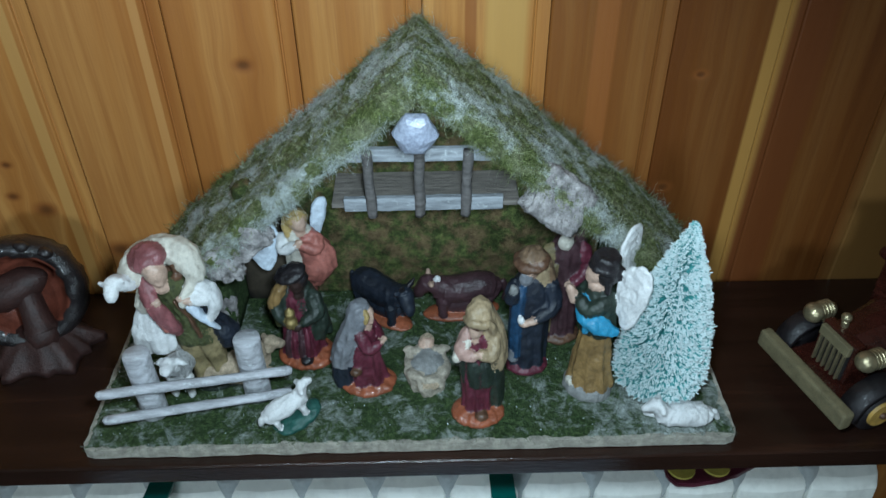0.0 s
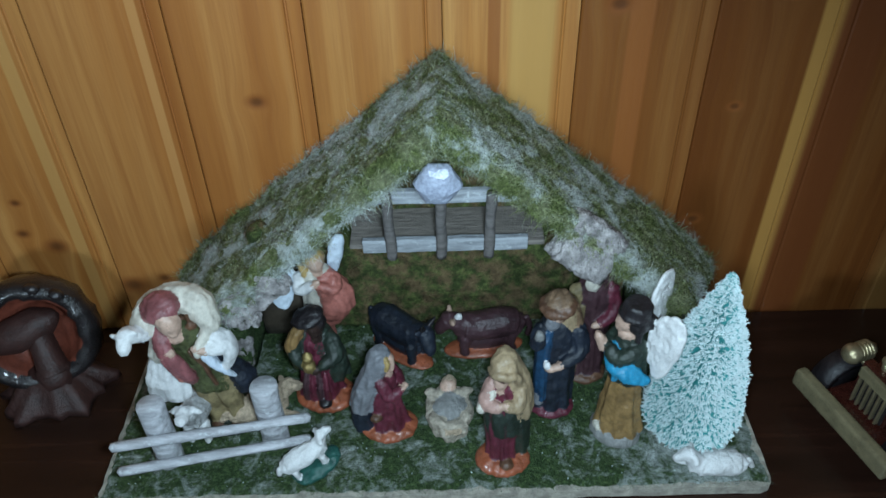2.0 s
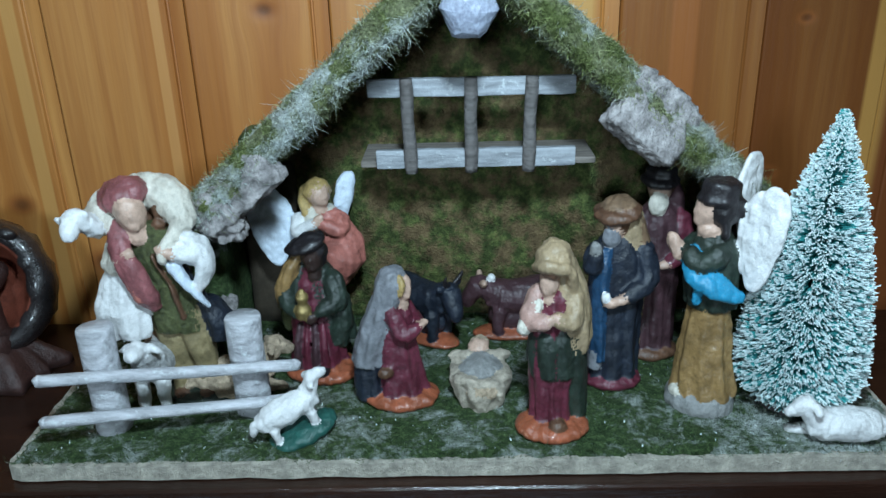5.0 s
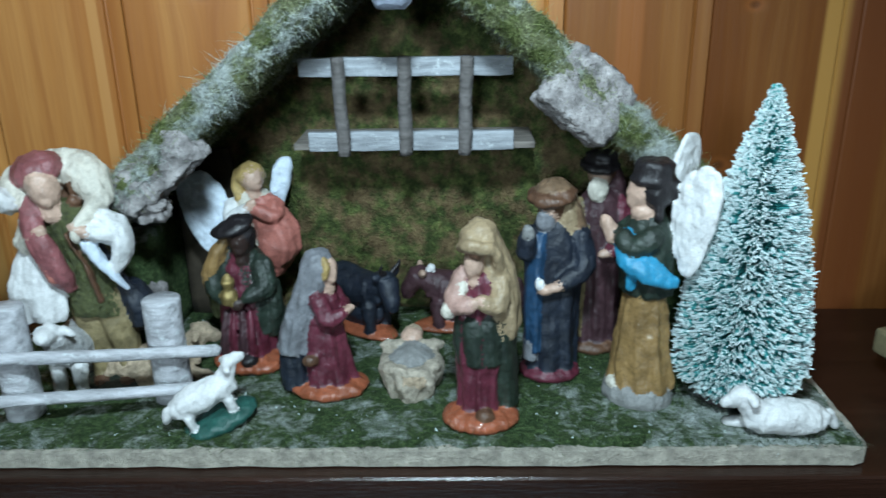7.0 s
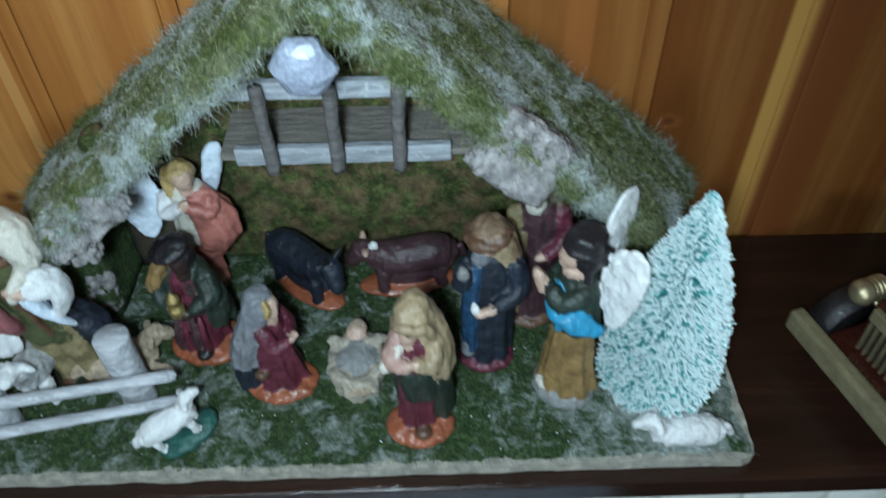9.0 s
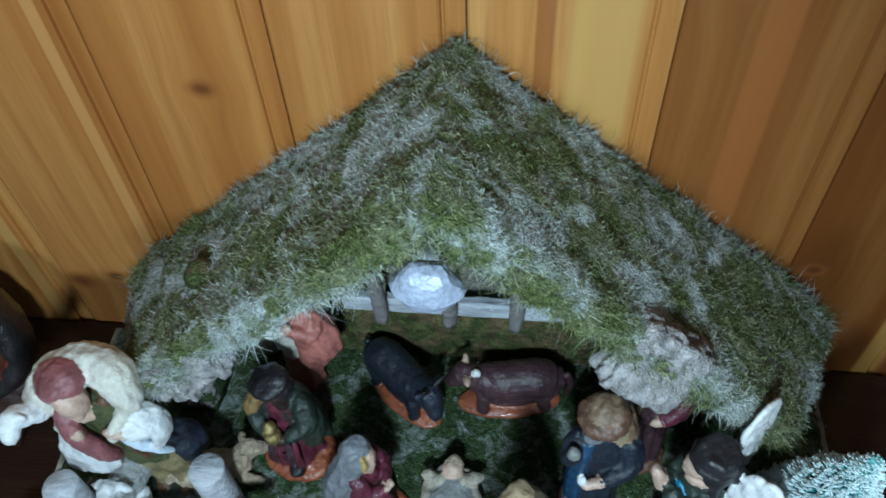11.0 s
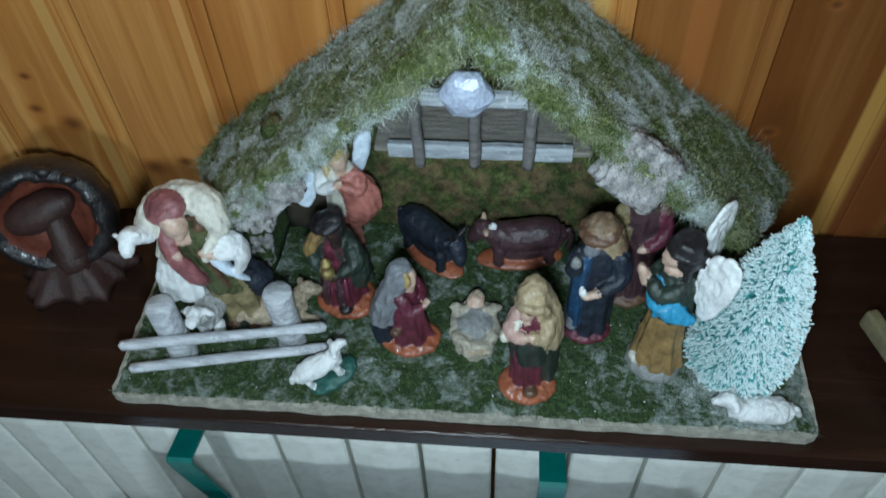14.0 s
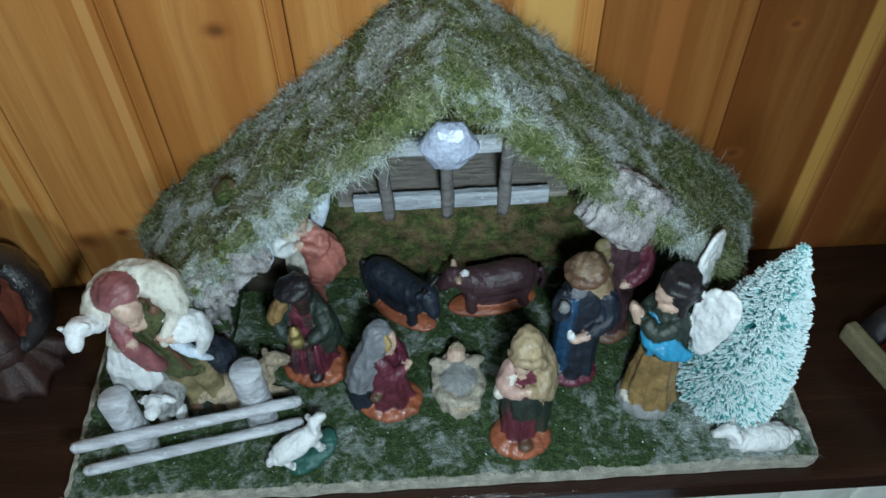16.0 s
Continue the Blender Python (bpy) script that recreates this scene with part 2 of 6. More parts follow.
SLATE = paint("slate_glaze", (0.20, 0.205, 0.225), 0.45, 0.3, 90, 0.001)
PLUM = paint("plum_glaze", (0.062, 0.030, 0.036), 0.4, 0.35, 90, 0.001)
GREYBASE = paint("grey_base", (0.26, 0.26, 0.255), 0.6, 0.3, 90, 0.0015)
FLEECE = paint("grey_fleece", (0.52, 0.52, 0.52), 0.7, 0.35, 220, 0.003)
TANFLEECE = paint("tan_fleece", (0.58, 0.45, 0.32), 0.7, 0.35, 220, 0.003)
TEAL = paint("teal_glaze", (0.02, 0.085, 0.07), 0.4, 0.4, 100, 0.001)
CRIB = paint("crib_straw", (0.46, 0.40, 0.32), 0.7, 0.4, 160, 0.002)
GOLD = paint("antique_gold", (0.34, 0.25, 0.10), 0.35, 0.3, 150, 0.001, metal=0.6)
BRISTLE = paint("teal_bristle", (0.055, 0.35, 0.35), 0.6, 0.3, 160)
FLOCK = paint("white_flock", (0.72, 0.84, 0.85), 0.9, 0.15, 300)
TREEFOOT = paint("tree_foot", (0.10, 0.085, 0.085), 0.8, 0.4, 200, 0.002)
ENAMEL = paint("white_enamel", (0.94, 0.94, 0.88), 0.3, 0.05, 8, 0.0004, spec=0.5)
VENT = paint("vent_grey", (0.55, 0.58, 0.58), 0.45, 0.08, 30, 0.0004)
TEALPLASTIC = paint("teal_plastic", (0.0, 0.155, 0.135), 0.35, 0.12, 40, 0.0003)
TRAYPLASTIC = paint("pale_blue_plastic", (0.62, 0.72, 0.83), 0.35, 0.06, 30, 0.0003)
YELLOW = paint("yellow_plastic", (0.58, 0.47, 0.10), 0.4, 0.15, 60, 0.0003)
CLOTH = paint("taupe_cloth", (0.33, 0.29, 0.25), 0.9, 0.2, 120, 0.002)
DARKGREEN = paint("dark_green_cloth", (0.03, 0.085, 0.065), 0.8, 0.3, 60, 0.001)
DENIM = paint("dark_blue_cloth", (0.018, 0.026, 0.05), 0.9, 0.3, 60, 0.002)
REDWOOD = paint("dark_red_lacquer", (0.050, 0.012, 0.008), 0.25, 0.4, 50, 0.0006, coat=0.4)
PALEWOOD = paint("dull_gold_wood", (0.19, 0.16, 0.09), 0.5, 0.25, 70, 0.0008)
BRASS = paint("aged_brass", (0.52, 0.44, 0.27), 0.3, 0.2, 150, 0.0004, metal=0.8)
AMBER = paint("amber_wood", (0.50, 0.30, 0.075), 0.4, 0.3, 90, 0.0008)
CERAMIC = paint("dark_brown_ceramic", (0.016, 0.013, 0.014), 0.28, 0.45, 60, 0.002, coat=0.4)
TERRACOTTA = paint("terracotta_glaze", (0.18, 0.047, 0.028), 0.4, 0.35, 60, 0.0012)
RUSSET = paint("russet_ceramic", (0.044, 0.018, 0.015), 0.5, 0.35, 70, 0.0015)
PLASTER = paint("room_plaster", (0.72, 0.71, 0.68), 0.9, 0.05, 3, 0.001)
FLOORTILE = paint("brown_floor", (0.06, 0.042, 0.032), 0.5, 0.25, 12, 0.0008)


# ---- building helpers ----
def mesh_of(name, bm, materials, smooth=True):
    me = bpy.data.meshes.new(name)
    bmesh.ops.recalc_face_normals(bm, faces=bm.faces[:])
    bm.to_mesh(me)
    bm.free()
    for m in materials if isinstance(materials, (list, tuple)) else [materials]:
        me.materials.append(m)
    me.polygons.foreach_set("use_smooth", [smooth] * len(me.polygons))
    return me


def part(name, bm, material, parent, label="", smooth=True):
    ob = new(name, mesh_of(name, bm, material, smooth))
    ob.parent = parent
    return tagged(ob, label)


def thing(name, label, category, m=None, group="", kind=""):
    ob = new(name)
    ob.empty_display_size = 0.01
    if m is not None:
        ob.matrix_world = m
    return tagged(ob, label, category, group, kind)


def box(x0, x1, y0, y1, z0, z1, bevel=0.0, segs=2, bm=None, m=None):
    own = bmesh.new()
    bmesh.ops.create_cube(own, size=1)
    bmesh.ops.transform(own, matrix=Matrix.LocRotScale(((x0 + x1) / 2, (y0 + y1) / 2, (z0 + z1) / 2), None, (x1 - x0, y1 - y0, z1 - z0)), verts=own.verts)
    if bevel:
        bmesh.ops.bevel(own, geom=own.edges[:], offset=bevel, segments=segs, affect="EDGES", profile=0.6)
    if m is not None:
        bmesh.ops.transform(own, matrix=m, verts=own.verts)
    if bm is None:
        return own
    return pour(own, bm)


def pour(src, dst):
    """Add the faces of src to dst, and free src."""
    made = {v: dst.verts.new(v.co) for v in src.verts}
    for f in src.faces:
        nf = dst.faces.new([made[v] for v in f.verts])
        nf.material_index = f.material_index
    src.free()
    return dst


def rough_up(bm, amount, size, seed=0.0, ridge=False):
    """Push vertices about by smooth noise, along their normals."""
    bm.normal_update()
    for v in bm.verts:
        p = v.co / size + Vector((seed, seed * 1.7, -seed))
        k = noise.noise(p) + 0.5 * noise.noise(p * 2.3)
        if ridge:
            k = 0.6 - 1.6 * abs(k)
        v.co += v.normal * amount * k


class Sculpt:
    """A figurine gathered into one mesh."""

    def __init__(self):
        self.bm, self.mats = bmesh.new(), []

    def index(self, m):
        if m not in self.mats:
            self.mats.append(m)
        return self.mats.index(m)

    def take(self, bm, m):
        i = self.index(m)
        for f in bm.faces:
            f.material_index = i
        pour(bm, self.bm)

    def loft(self, rows, m, n=26, folds=0, amp=0.0, ph=0.0, turn=0.0):
        """Rings (z, cx, cy, rx, ry), closed at both ends; folds run down it, deeper towards the first ring."""
        bm, rings = bmesh.new(), []
        dense, last = [], len(rows) - 1
        for j in range(last):
            p0, p1, p2, p3 = (np.array(rows[min(max(q, 0), last)]) for q in (j - 1, j, j + 1, j + 2))
            for u in (0.0, 0.25, 0.5, 0.75):
                q = 0.5 * (2 * p1 + (p2 - p0) * u + (2 * p0 - 5 * p1 + 4 * p2 - p3) * u * u + (3 * p1 - p0 - 3 * p2 + p3) * u ** 3)
                lin = p1 + (p2 - p1) * u
                dense.append(tuple(float(v) for v in np.append(lin[0], 0.5 * q[1:] + 0.5 * lin[1:])))
        dense.append(rows[-1])
        rows = dense
        n = int(n * 1.5)
        for j, (z, cx, cy, rx, ry) in enumerate(rows):
            deep = amp * (1 - 0.75 * j / max(1, len(rows) - 1))
            ring = []
            for i in range(n):
                a = 2 * math.pi * i / n
                k = 1 + deep * math.sin(folds * a + ph + 0.13 * j) + 0.5 * deep * math.sin((folds * 2 - 1) * a + 2.1 * ph)
                ring.append(bm.verts.new((cx + rx * k * math.cos(a + turn), cy + ry * k * math.sin(a + turn), z)))
            rings.append(ring)
        for r0, r1 in zip(rings, rings[1:]):
            for i in range(n):
                bm.faces.new((r0[i], r0[(i + 1) % n], r1[(i + 1) % n], r1[i]))
        bm.faces.new(rings[0][::-1])
        bm.faces.new(rings[-1])
        self.take(bm, m)

    def ball(self, c, r, m, rot=(0, 0, 0), sub=2, lump=0.0, size=0.006):
        bm = bmesh.new()
        bmesh.ops.create_icosphere(bm, subdivisions=sub, radius=1)
        r = (r, r, r) if isinstance(r, (int, float)) else r
        bmesh.ops.transform(bm, matrix=Matrix.LocRotScale(c, Euler([radians(a) for a in rot]), r), verts=bm.verts)
        if lump:
            rough_up(bm, lump, size, c[0] * 50)
        self.take(bm, m)

    def limb(self, pts, radii, m, n=10, flat=1.0):
        """A tube through pts with a radius at each, ends rounded off."""
        pts = [Vector(p) for p in pts]
        fine, rad = [], []
        for i in range(len(pts) - 1):
            p0, p1, p2, p3 = pts[max(0, i - 1)], pts[i], pts[i + 1], pts[min(len(pts) - 1, i + 2)]
            for s in range(5):
                u = s / 5
                fine.append(0.5 * (2 * p1 + (p2 - p0) * u + (2 * p0 - 5 * p1 + 4 * p2 - p3) * u * u + (3 * p1 - p0 - 3 * p2 + p3) * u ** 3))
                rad.append(radii[i] + (radii[i + 1] - radii[i]) * u)
        fine.append(pts[-1])
        rad.append(radii[-1])
        bm, rings = bmesh.new(), []
        side = None
        for i, p in enumerate(fine):
            d = (fine[min(i + 1, len(fine) - 1)] - fine[max(i - 1, 0)]).normalized()
            ref = side if side is not None else (Vector((0, 0, 1)) if abs(d.z) < 0.9 else Vector((1, 0, 0)))
            b = d.cross(ref).normalized() if side is None else (ref - d * ref.dot(d)).normalized()
            side = b
            c = d.cross(b)
            rings.append([bm.verts.new(p + rad[i] * (b * math.cos(2 * math.pi * k / n) + flat * c * math.sin(2 * math.pi * k / n))) for k in range(n)])
        for r0, r1 in zip(rings, rings[1:]):
            for k in range(n):
                bm.faces.new((r0[k], r0[(k + 1) % n], r1[(k + 1) % n], r1[k]))
        bm.faces.new(rings[0][::-1])
        bm.faces.new(rings[-1])
        self.take(bm, m)
        self.ball(fine[0], rad[0] * 0.98, m, sub=1)
        self.ball(fine[-1], rad[-1] * 0.98, m, sub=1)

    def wing(self, m, width, height, mat, lobes=9):
        """A thick leaf-shaped wing in its own xz plane, rooted at the origin, with rows of scalloped feathers."""
        for face in (-1, 1):
            bm, rings = bmesh.new(), []
            for j in range(17):
                q = j / 16
                ring = []
                for i in range(48):
                    a = 2 * math.pi * i / 48
                    outer = 0.5 + 0.5 * math.sin(a - 0.5)
                    k = q * (1 + 0.07 * abs(math.sin(lobes * a / 2)) * q * outer)
                    x = width * (0.5 + 0.5 * k * math.cos(a) * (0.75 + 0.25 * math.sin(a)))
                    z = height * (0.42 + 0.58 * k * math.sin(a)) + 0.25 * height * (x / width) ** 2
                    step = (q * 4.0 + 0.12 * math.sin(lobes * a)) % 1.0
                    th = 0.0022 * math.sqrt(max(0.0, 1 - q * q)) + 0.0011 * step * (q < 0.98)
                    ring.append(bm.verts.new((x, face * th, z)))
                rings.append(ring)
            for r0, r1 in zip(rings, rings[1:]):
                for i in range(48):
                    bm.faces.new((r0[i], r0[(i + 1) % 48], r1[(i + 1) % 48], r1[i]))
            bmesh.ops.transform(bm, matrix=m, verts=bm.verts)
            self.take(bm, mat)

    def done(self, name, label, category, m, lumps=0.0007, group="", voxel=0.00092, folds=0.0008, lean=(0.0, 0.0)):
        """Fuse the pieces into one skin, carve soft folds and dents into it, and give each face the paint of the piece below."""
        for v in self.bm.verts:
            v.co.x, v.co.y = v.co.x + lean[0] * v.co.z, v.co.y + lean[1] * v.co.z
        tree = BVHTree.FromBMesh(self.bm)
        paints = [f.material_index for f in self.bm.faces]
        raw = bpy.data.meshes.new(name)
        self.bm.to_mesh(raw)
        self.bm.free()
        tmp = new(name, raw)
        mod = tmp.modifiers.new("fuse", "REMESH")
        mod.mode, mod.voxel_size = "VOXEL", voxel
        fused = bpy.data.meshes.new_from_object(tmp.evaluated_get(bpy.context.evaluated_depsgraph_get()))
        bpy.data.objects.remove(tmp)
        bm = bmesh.new()
        bm.from_mesh(fused)
        bmesh.ops.smooth_vert(bm, verts=bm.verts, factor=0.5, use_axis_x=True, use_axis_y=True, use_axis_z=True)
        bm.faces.ensure_lookup_table()
        for f in bm.faces:
            c = f.calc_center_median()
            c = c + Vector((noise.noise(c * 900), noise.noise(c * 900 + Vector((5, 0, 0))), noise.noise(c * 900 + Vector((0, 7, 0))))) * 0.0006
            hit = tree.find_nearest(c)
            f.material_index = paints[hit[2]] if hit[2] is not None else 0
        bm.normal_update()
        seed = len(paints) * 0.013
        for v in bm.verts:
            c = v.co
            k = noise.noise((c.x / 0.0042 + seed, c.y / 0.0042, c.z / 0.017)) * folds
            k += noise.noise((c.x / 0.0075, c.y / 0.0075 + seed, c.z / 0.0075)) * lumps
            k += noise.noise((c.x / 0.0022, c.y / 0.0022, c.z / 0.0030 + seed)) * lumps * 0.45
            v.co += v.normal * k
        ob = new(name, mesh_of(name, bm, self.mats, True))
        ob.matrix_world = m
        return tagged(ob, label, category, group)


def fibres(name, pts, nrm, length, width, material, parent, label="", lean=0.7, seed=1):
    """Loose moss strands: one thin bent blade a point, all in one mesh."""
    rng = np.random.default_rng(seed)
    k = len(pts)
    tang = rng.normal(size=(k, 3))
    d = nrm + lean * tang
    d /= np.linalg.norm(d, axis=1, keepdims=True)
    side = np.cross(d, rng.normal(size=(k, 3)))
    side /= np.linalg.norm(side, axis=1, keepdims=True)
    ln = (length * rng.uniform(0.35, 1.2, k))[:, None]
    w = width * rng.uniform(0.6, 1.3, k)[:, None]
    bend = rng.normal(size=(k, 3)) * ln * 0.28
    mid = pts + d * ln * 0.55
    tip = pts + d * ln + bend
    v = np.stack([pts - side * w, pts + side * w, mid - side * w * 0.8, mid + side * w * 0.8, tip], 1).reshape(-1, 3)
    base = np.arange(k)[:, None] * 5
    quads = (base + np.array([0, 1, 3, 2])).tolist()
    tris = (base + np.array([2, 3, 4])).tolist()
    me = bpy.data.meshes.new(name)
    me.from_pydata(v.tolist(), [], quads + tris)
    me.materials.append(material)
    ob = new(name, me)
    ob.parent = parent
    return tagged(ob, label, kind="stuff")


def scatter(ob_mesh, count, seed, keep=None):
    """Random points and normals on a mesh's faces, by area."""
    rng = np.random.default_rng(seed)
    me = ob_mesh
    me.calc_loop_triangles()
    co = np.empty(len(me.vertices) * 3)
    me.vertices.foreach_get("co", co)
    co = co.reshape(-1, 3)
    tri = np.empty(len(me.loop_triangles) * 3, dtype=np.int64)
    me.loop_triangles.foreach_get("vertices", tri)
    tri = tri.reshape(-1, 3)
    a, b, c = co[tri[:, 0]], co[tri[:, 1]], co[tri[:, 2]]
    n = np.cross(b - a, c - a)
    area = np.linalg.norm(n, axis=1)
    if keep is not None:
        area = area * keep((a + b + c) / 3, n / np.maximum(area, 1e-12)[:, None])
    pick = rng.choice(len(tri), count, p=area / area.sum())
    u, w = rng.random(count), rng.random(count)
    flip = u + w > 1
    u[flip], w[flip] = 1 - u[flip], 1 - w[flip]
    p = a[pick] + u[:, None] * (b - a)[pick] + w[:, None] * (c - a)[pick]
    nn = n[pick]
    return p, nn / np.linalg.norm(nn, axis=1, keepdims=True)


# ---- the large structure ----
room_floor = tagged(new("floor", mesh_of("floor", box(-1.8, 1.8, -2.6, 0.30, -1.0, -0.95), FLOORTILE, False)), "dark brown floor below the radiator", "floor", kind="structure")
for nm, dims in (("wall_south", (-1.8, 1.8, -2.7, -2.6, -0.95, 1.45)), ("wall_west", (-1.9, -1.8, -2.6, 0.30, -0.95, 1.45)), ("wall_east", (1.8, 1.9, -2.6, 0.30, -0.95, 1.45))):
    tagged(new(nm, mesh_of(nm, box(*dims), PLASTER, False)), "plain plastered room wall", "wall", kind="structure")
tagged(new("ceiling", mesh_of("ceiling", box(-1.8, 1.8, -2.6, 0.30, 1.45, 1.5), PLASTER, False)), "plain white ceiling", "ceiling", kind="structure")

wall = tagged(new("wall_north", mesh_of("wall_north", box(-1.8, 1.8, 0.212, 0.30, -0.95, 1.45), PINE, False)), "wall panelled with upright varnished orange pine boards", "wall", kind="structure")
PITCH, FACE = 0.0971, 0.1945


def board_profile():
    """One panelling board: flat face, rounded edges, a sunk tongue strip along its right side."""
    w = PITCH - 0.0005
    pts = [(0.0, 0.0165), (0.0, 0.0022), (0.0006, 0.0008), (0.0018, 0.0), (w - 0.0132, 0.0), (w - 0.0120, 0.0008), (w - 0.0114, 0.0030), (w - 0.0104, 0.0032), (w - 0.0096, 0.0020), (w, 0.0014), (w, 0.0165)]
    bm = bmesh.new()
    lo = [bm.verts.new((x, y, -0.945)) for x, y in pts]
    hi = [bm.verts.new((x, y, 1.445)) for x, y in pts]
    for i in range(len(pts)):
        j = (i + 1) % len(pts)
        bm.faces.new((lo[i], lo[j], hi[j], hi[i]))
    bm.faces.new(lo)
    bm.faces.new(hi[::-1])
    return mesh_of("panel_board", bm, PINE, False)


BOARD = board_profile()
# tone of single boards, pale to dark; right ones also darkened for torch falloff
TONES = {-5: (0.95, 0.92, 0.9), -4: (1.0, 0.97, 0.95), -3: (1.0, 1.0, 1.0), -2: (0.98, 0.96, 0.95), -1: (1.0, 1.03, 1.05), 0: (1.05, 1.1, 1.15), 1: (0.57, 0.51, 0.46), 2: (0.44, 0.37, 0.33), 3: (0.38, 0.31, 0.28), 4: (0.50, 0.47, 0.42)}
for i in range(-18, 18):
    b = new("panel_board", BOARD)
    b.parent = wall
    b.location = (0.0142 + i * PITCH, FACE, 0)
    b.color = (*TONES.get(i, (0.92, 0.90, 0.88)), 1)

# shelf over the radiator
shelf = tagged(new("shelf", mesh_of("shelf", box(-1.3, 1.3, -0.0090, 0.1935, -0.0200, -0.0005, 0.003, 3), STAINED, True)), "long dark-stained glossy wooden shelf above a radiator", "shelf", kind="structure")
for p in shelf.data.polygons:
    p.use_smooth = False

# radiator
radiator = thing("radiator", "white enamelled sectional radiator under the shelf", "radiator")
SECTION = 0.0702


def section_mesh():
    """One radiator section: slightly ridged front, sloped top, open web behind."""
    w = SECTION - 0.0042
    prof = [(0.150, -0.142), (0.082, -0.142), (0.071, -0.149), (0.064, -0.161), (0.062, -0.180), (0.062, -0.74), (0.070, -0.76), (0.150, -0.76)]
    bm, cols = bmesh.new(), []
    for x, back in ((0.0, 0.006), (0.002, 0.0038), (0.006, 0.003), (w / 2 - 0.001, 0.0), (w / 2 + 0.001, 0.0), (w - 0.006, 0.003), (w - 0.002, 0.0038), (w, 0.006)):
        cols.append([bm.verts.new((x, y + back, z - back * 0.35)) for y, z in prof])
    for c0, c1 in zip(cols, cols[1:]):
        for i in range(len(prof) - 1):
            bm.faces.new((c0[i], c0[i + 1], c1[i + 1], c1[i]))
        bm.faces.new((c0[-1], c0[0], c1[0], c1[-1]))
    bm.faces.new(cols[0])
    bm.faces.new(cols[-1][::-1])
    return mesh_of("section", bm, ENAMEL, False)


def vent_mesh():
    """The rounded web that fills the top between two sections, greyer than they are."""
    s = Sculpt()
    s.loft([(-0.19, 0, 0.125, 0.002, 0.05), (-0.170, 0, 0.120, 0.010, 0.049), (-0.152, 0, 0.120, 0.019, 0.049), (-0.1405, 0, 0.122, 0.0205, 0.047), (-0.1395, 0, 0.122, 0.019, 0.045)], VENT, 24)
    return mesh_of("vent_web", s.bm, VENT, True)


SECTION_MESH, VENT_MESH = section_mesh(), vent_mesh()
for i in range(-13, 6):
    o = new("section", SECTION_MESH)
    o.parent, o.location = radiator, (0.0311 + i * SECTION, 0, 0)
    if i < 5:
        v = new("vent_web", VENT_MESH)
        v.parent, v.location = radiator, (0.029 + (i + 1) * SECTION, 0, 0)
part("feed_pipe", box(-0.86, 0.34, 0.10, 0.13, -0.72, -0.69, 0.008), ENAMEL, radiator)
part("foot", box(-0.6, -0.57, 0.08, 0.14, -0.95, -0.755, 0.004), ENAMEL, radiator)
part("foot", box(0.2, 0.23, 0.08, 0.14, -0.95, -0.755, 0.004), ENAMEL, radiator)

# ---- stable ----
stable = thing("nativity_stable", "moss-covered wooden nativity stable with frosted gabled roof", "nativity stable")


def slab(bm_dims, material, name, parent, label="", lump=0.0015, cuts=6):
    bm = box(*bm_dims)
    bmesh.ops.subdivide_edges(bm, edges=bm.edges[:], cuts=cuts, use_grid_fill=True)
    rough_up(bm, lump, 0.012, bm_dims[0] * 20)
    return part(name, bm, material, parent, label)


def base_board():
    bm = bmesh.new()
    nx, ny = 60, 24
    grid = [[bm.verts.new((-0.25 + 0.5 * i / nx + 0.0012 * noise.noise((j * 0.7, i * 3.1 if i in (0, nx) else 0, 4)) * (i in (0, nx)), 0.182 * j / ny + (0.0016 * noise.noise((i * 0.35, 2, 7)) if j == 0 else 0), 0.0095)) for i in range(nx + 1)] for j in range(ny + 1)]
    for j in range(ny):
        for i in range(nx):
            bm.faces.new((grid[j][i], grid[j][i + 1], grid[j + 1][i + 1], grid[j + 1][i]))
    for c in (grid[0][0], grid[0][nx]):
        c.co.x *= 0.992
        c.co.y += 0.002
    res = bmesh.ops.extrude_face_region(bm, geom=bm.faces[:])
    for v in res["geom"]:
        if isinstance(v, bmesh.types.BMVert):
            v.co.z = 0.0004
    return part("base_board", bm, CHIPBOARD, stable, "pale chipped board edge", False)


base_board()


def moss_carpet():
    bm = bmesh.new()
    nx, ny = 170, 64
    g = []
    for j in range(ny + 1):
        row = []
        for i in range(nx + 1):
            x, y = -0.2475 + 0.495 * i / nx, 0.003 + 0.178 * j / ny
            p = Vector((x, y, 0))
            h = 0.0108 + 0.0012 * noise.noise(p * 45) + 0.0008 * noise.noise(p * 170) + 0.0004 * noise.noise(p * 420)
            edge = min(x + 0.2475, 0.2475 - x, y - 0.003)
            h -= 0.0016 * max(0.0, 1 - edge / 0.004)
            row.append(bm.verts.new((x + 0.001 * noise.noise(p * 300), y + 0.0014 * noise.noise((x * 130, 5, 1)), h)))
        g.append(row)
    for j in range(ny):
        for i in range(nx):
            bm.faces.new((g[j][i], g[j][i + 1], g[j + 1][i + 1], g[j + 1][i]))
    return part("moss_carpet", bm, MOSS_GROUND, stable, "green moss dusted with white frost")


carpet = moss_carpet()
RIDGE_X = 0.010


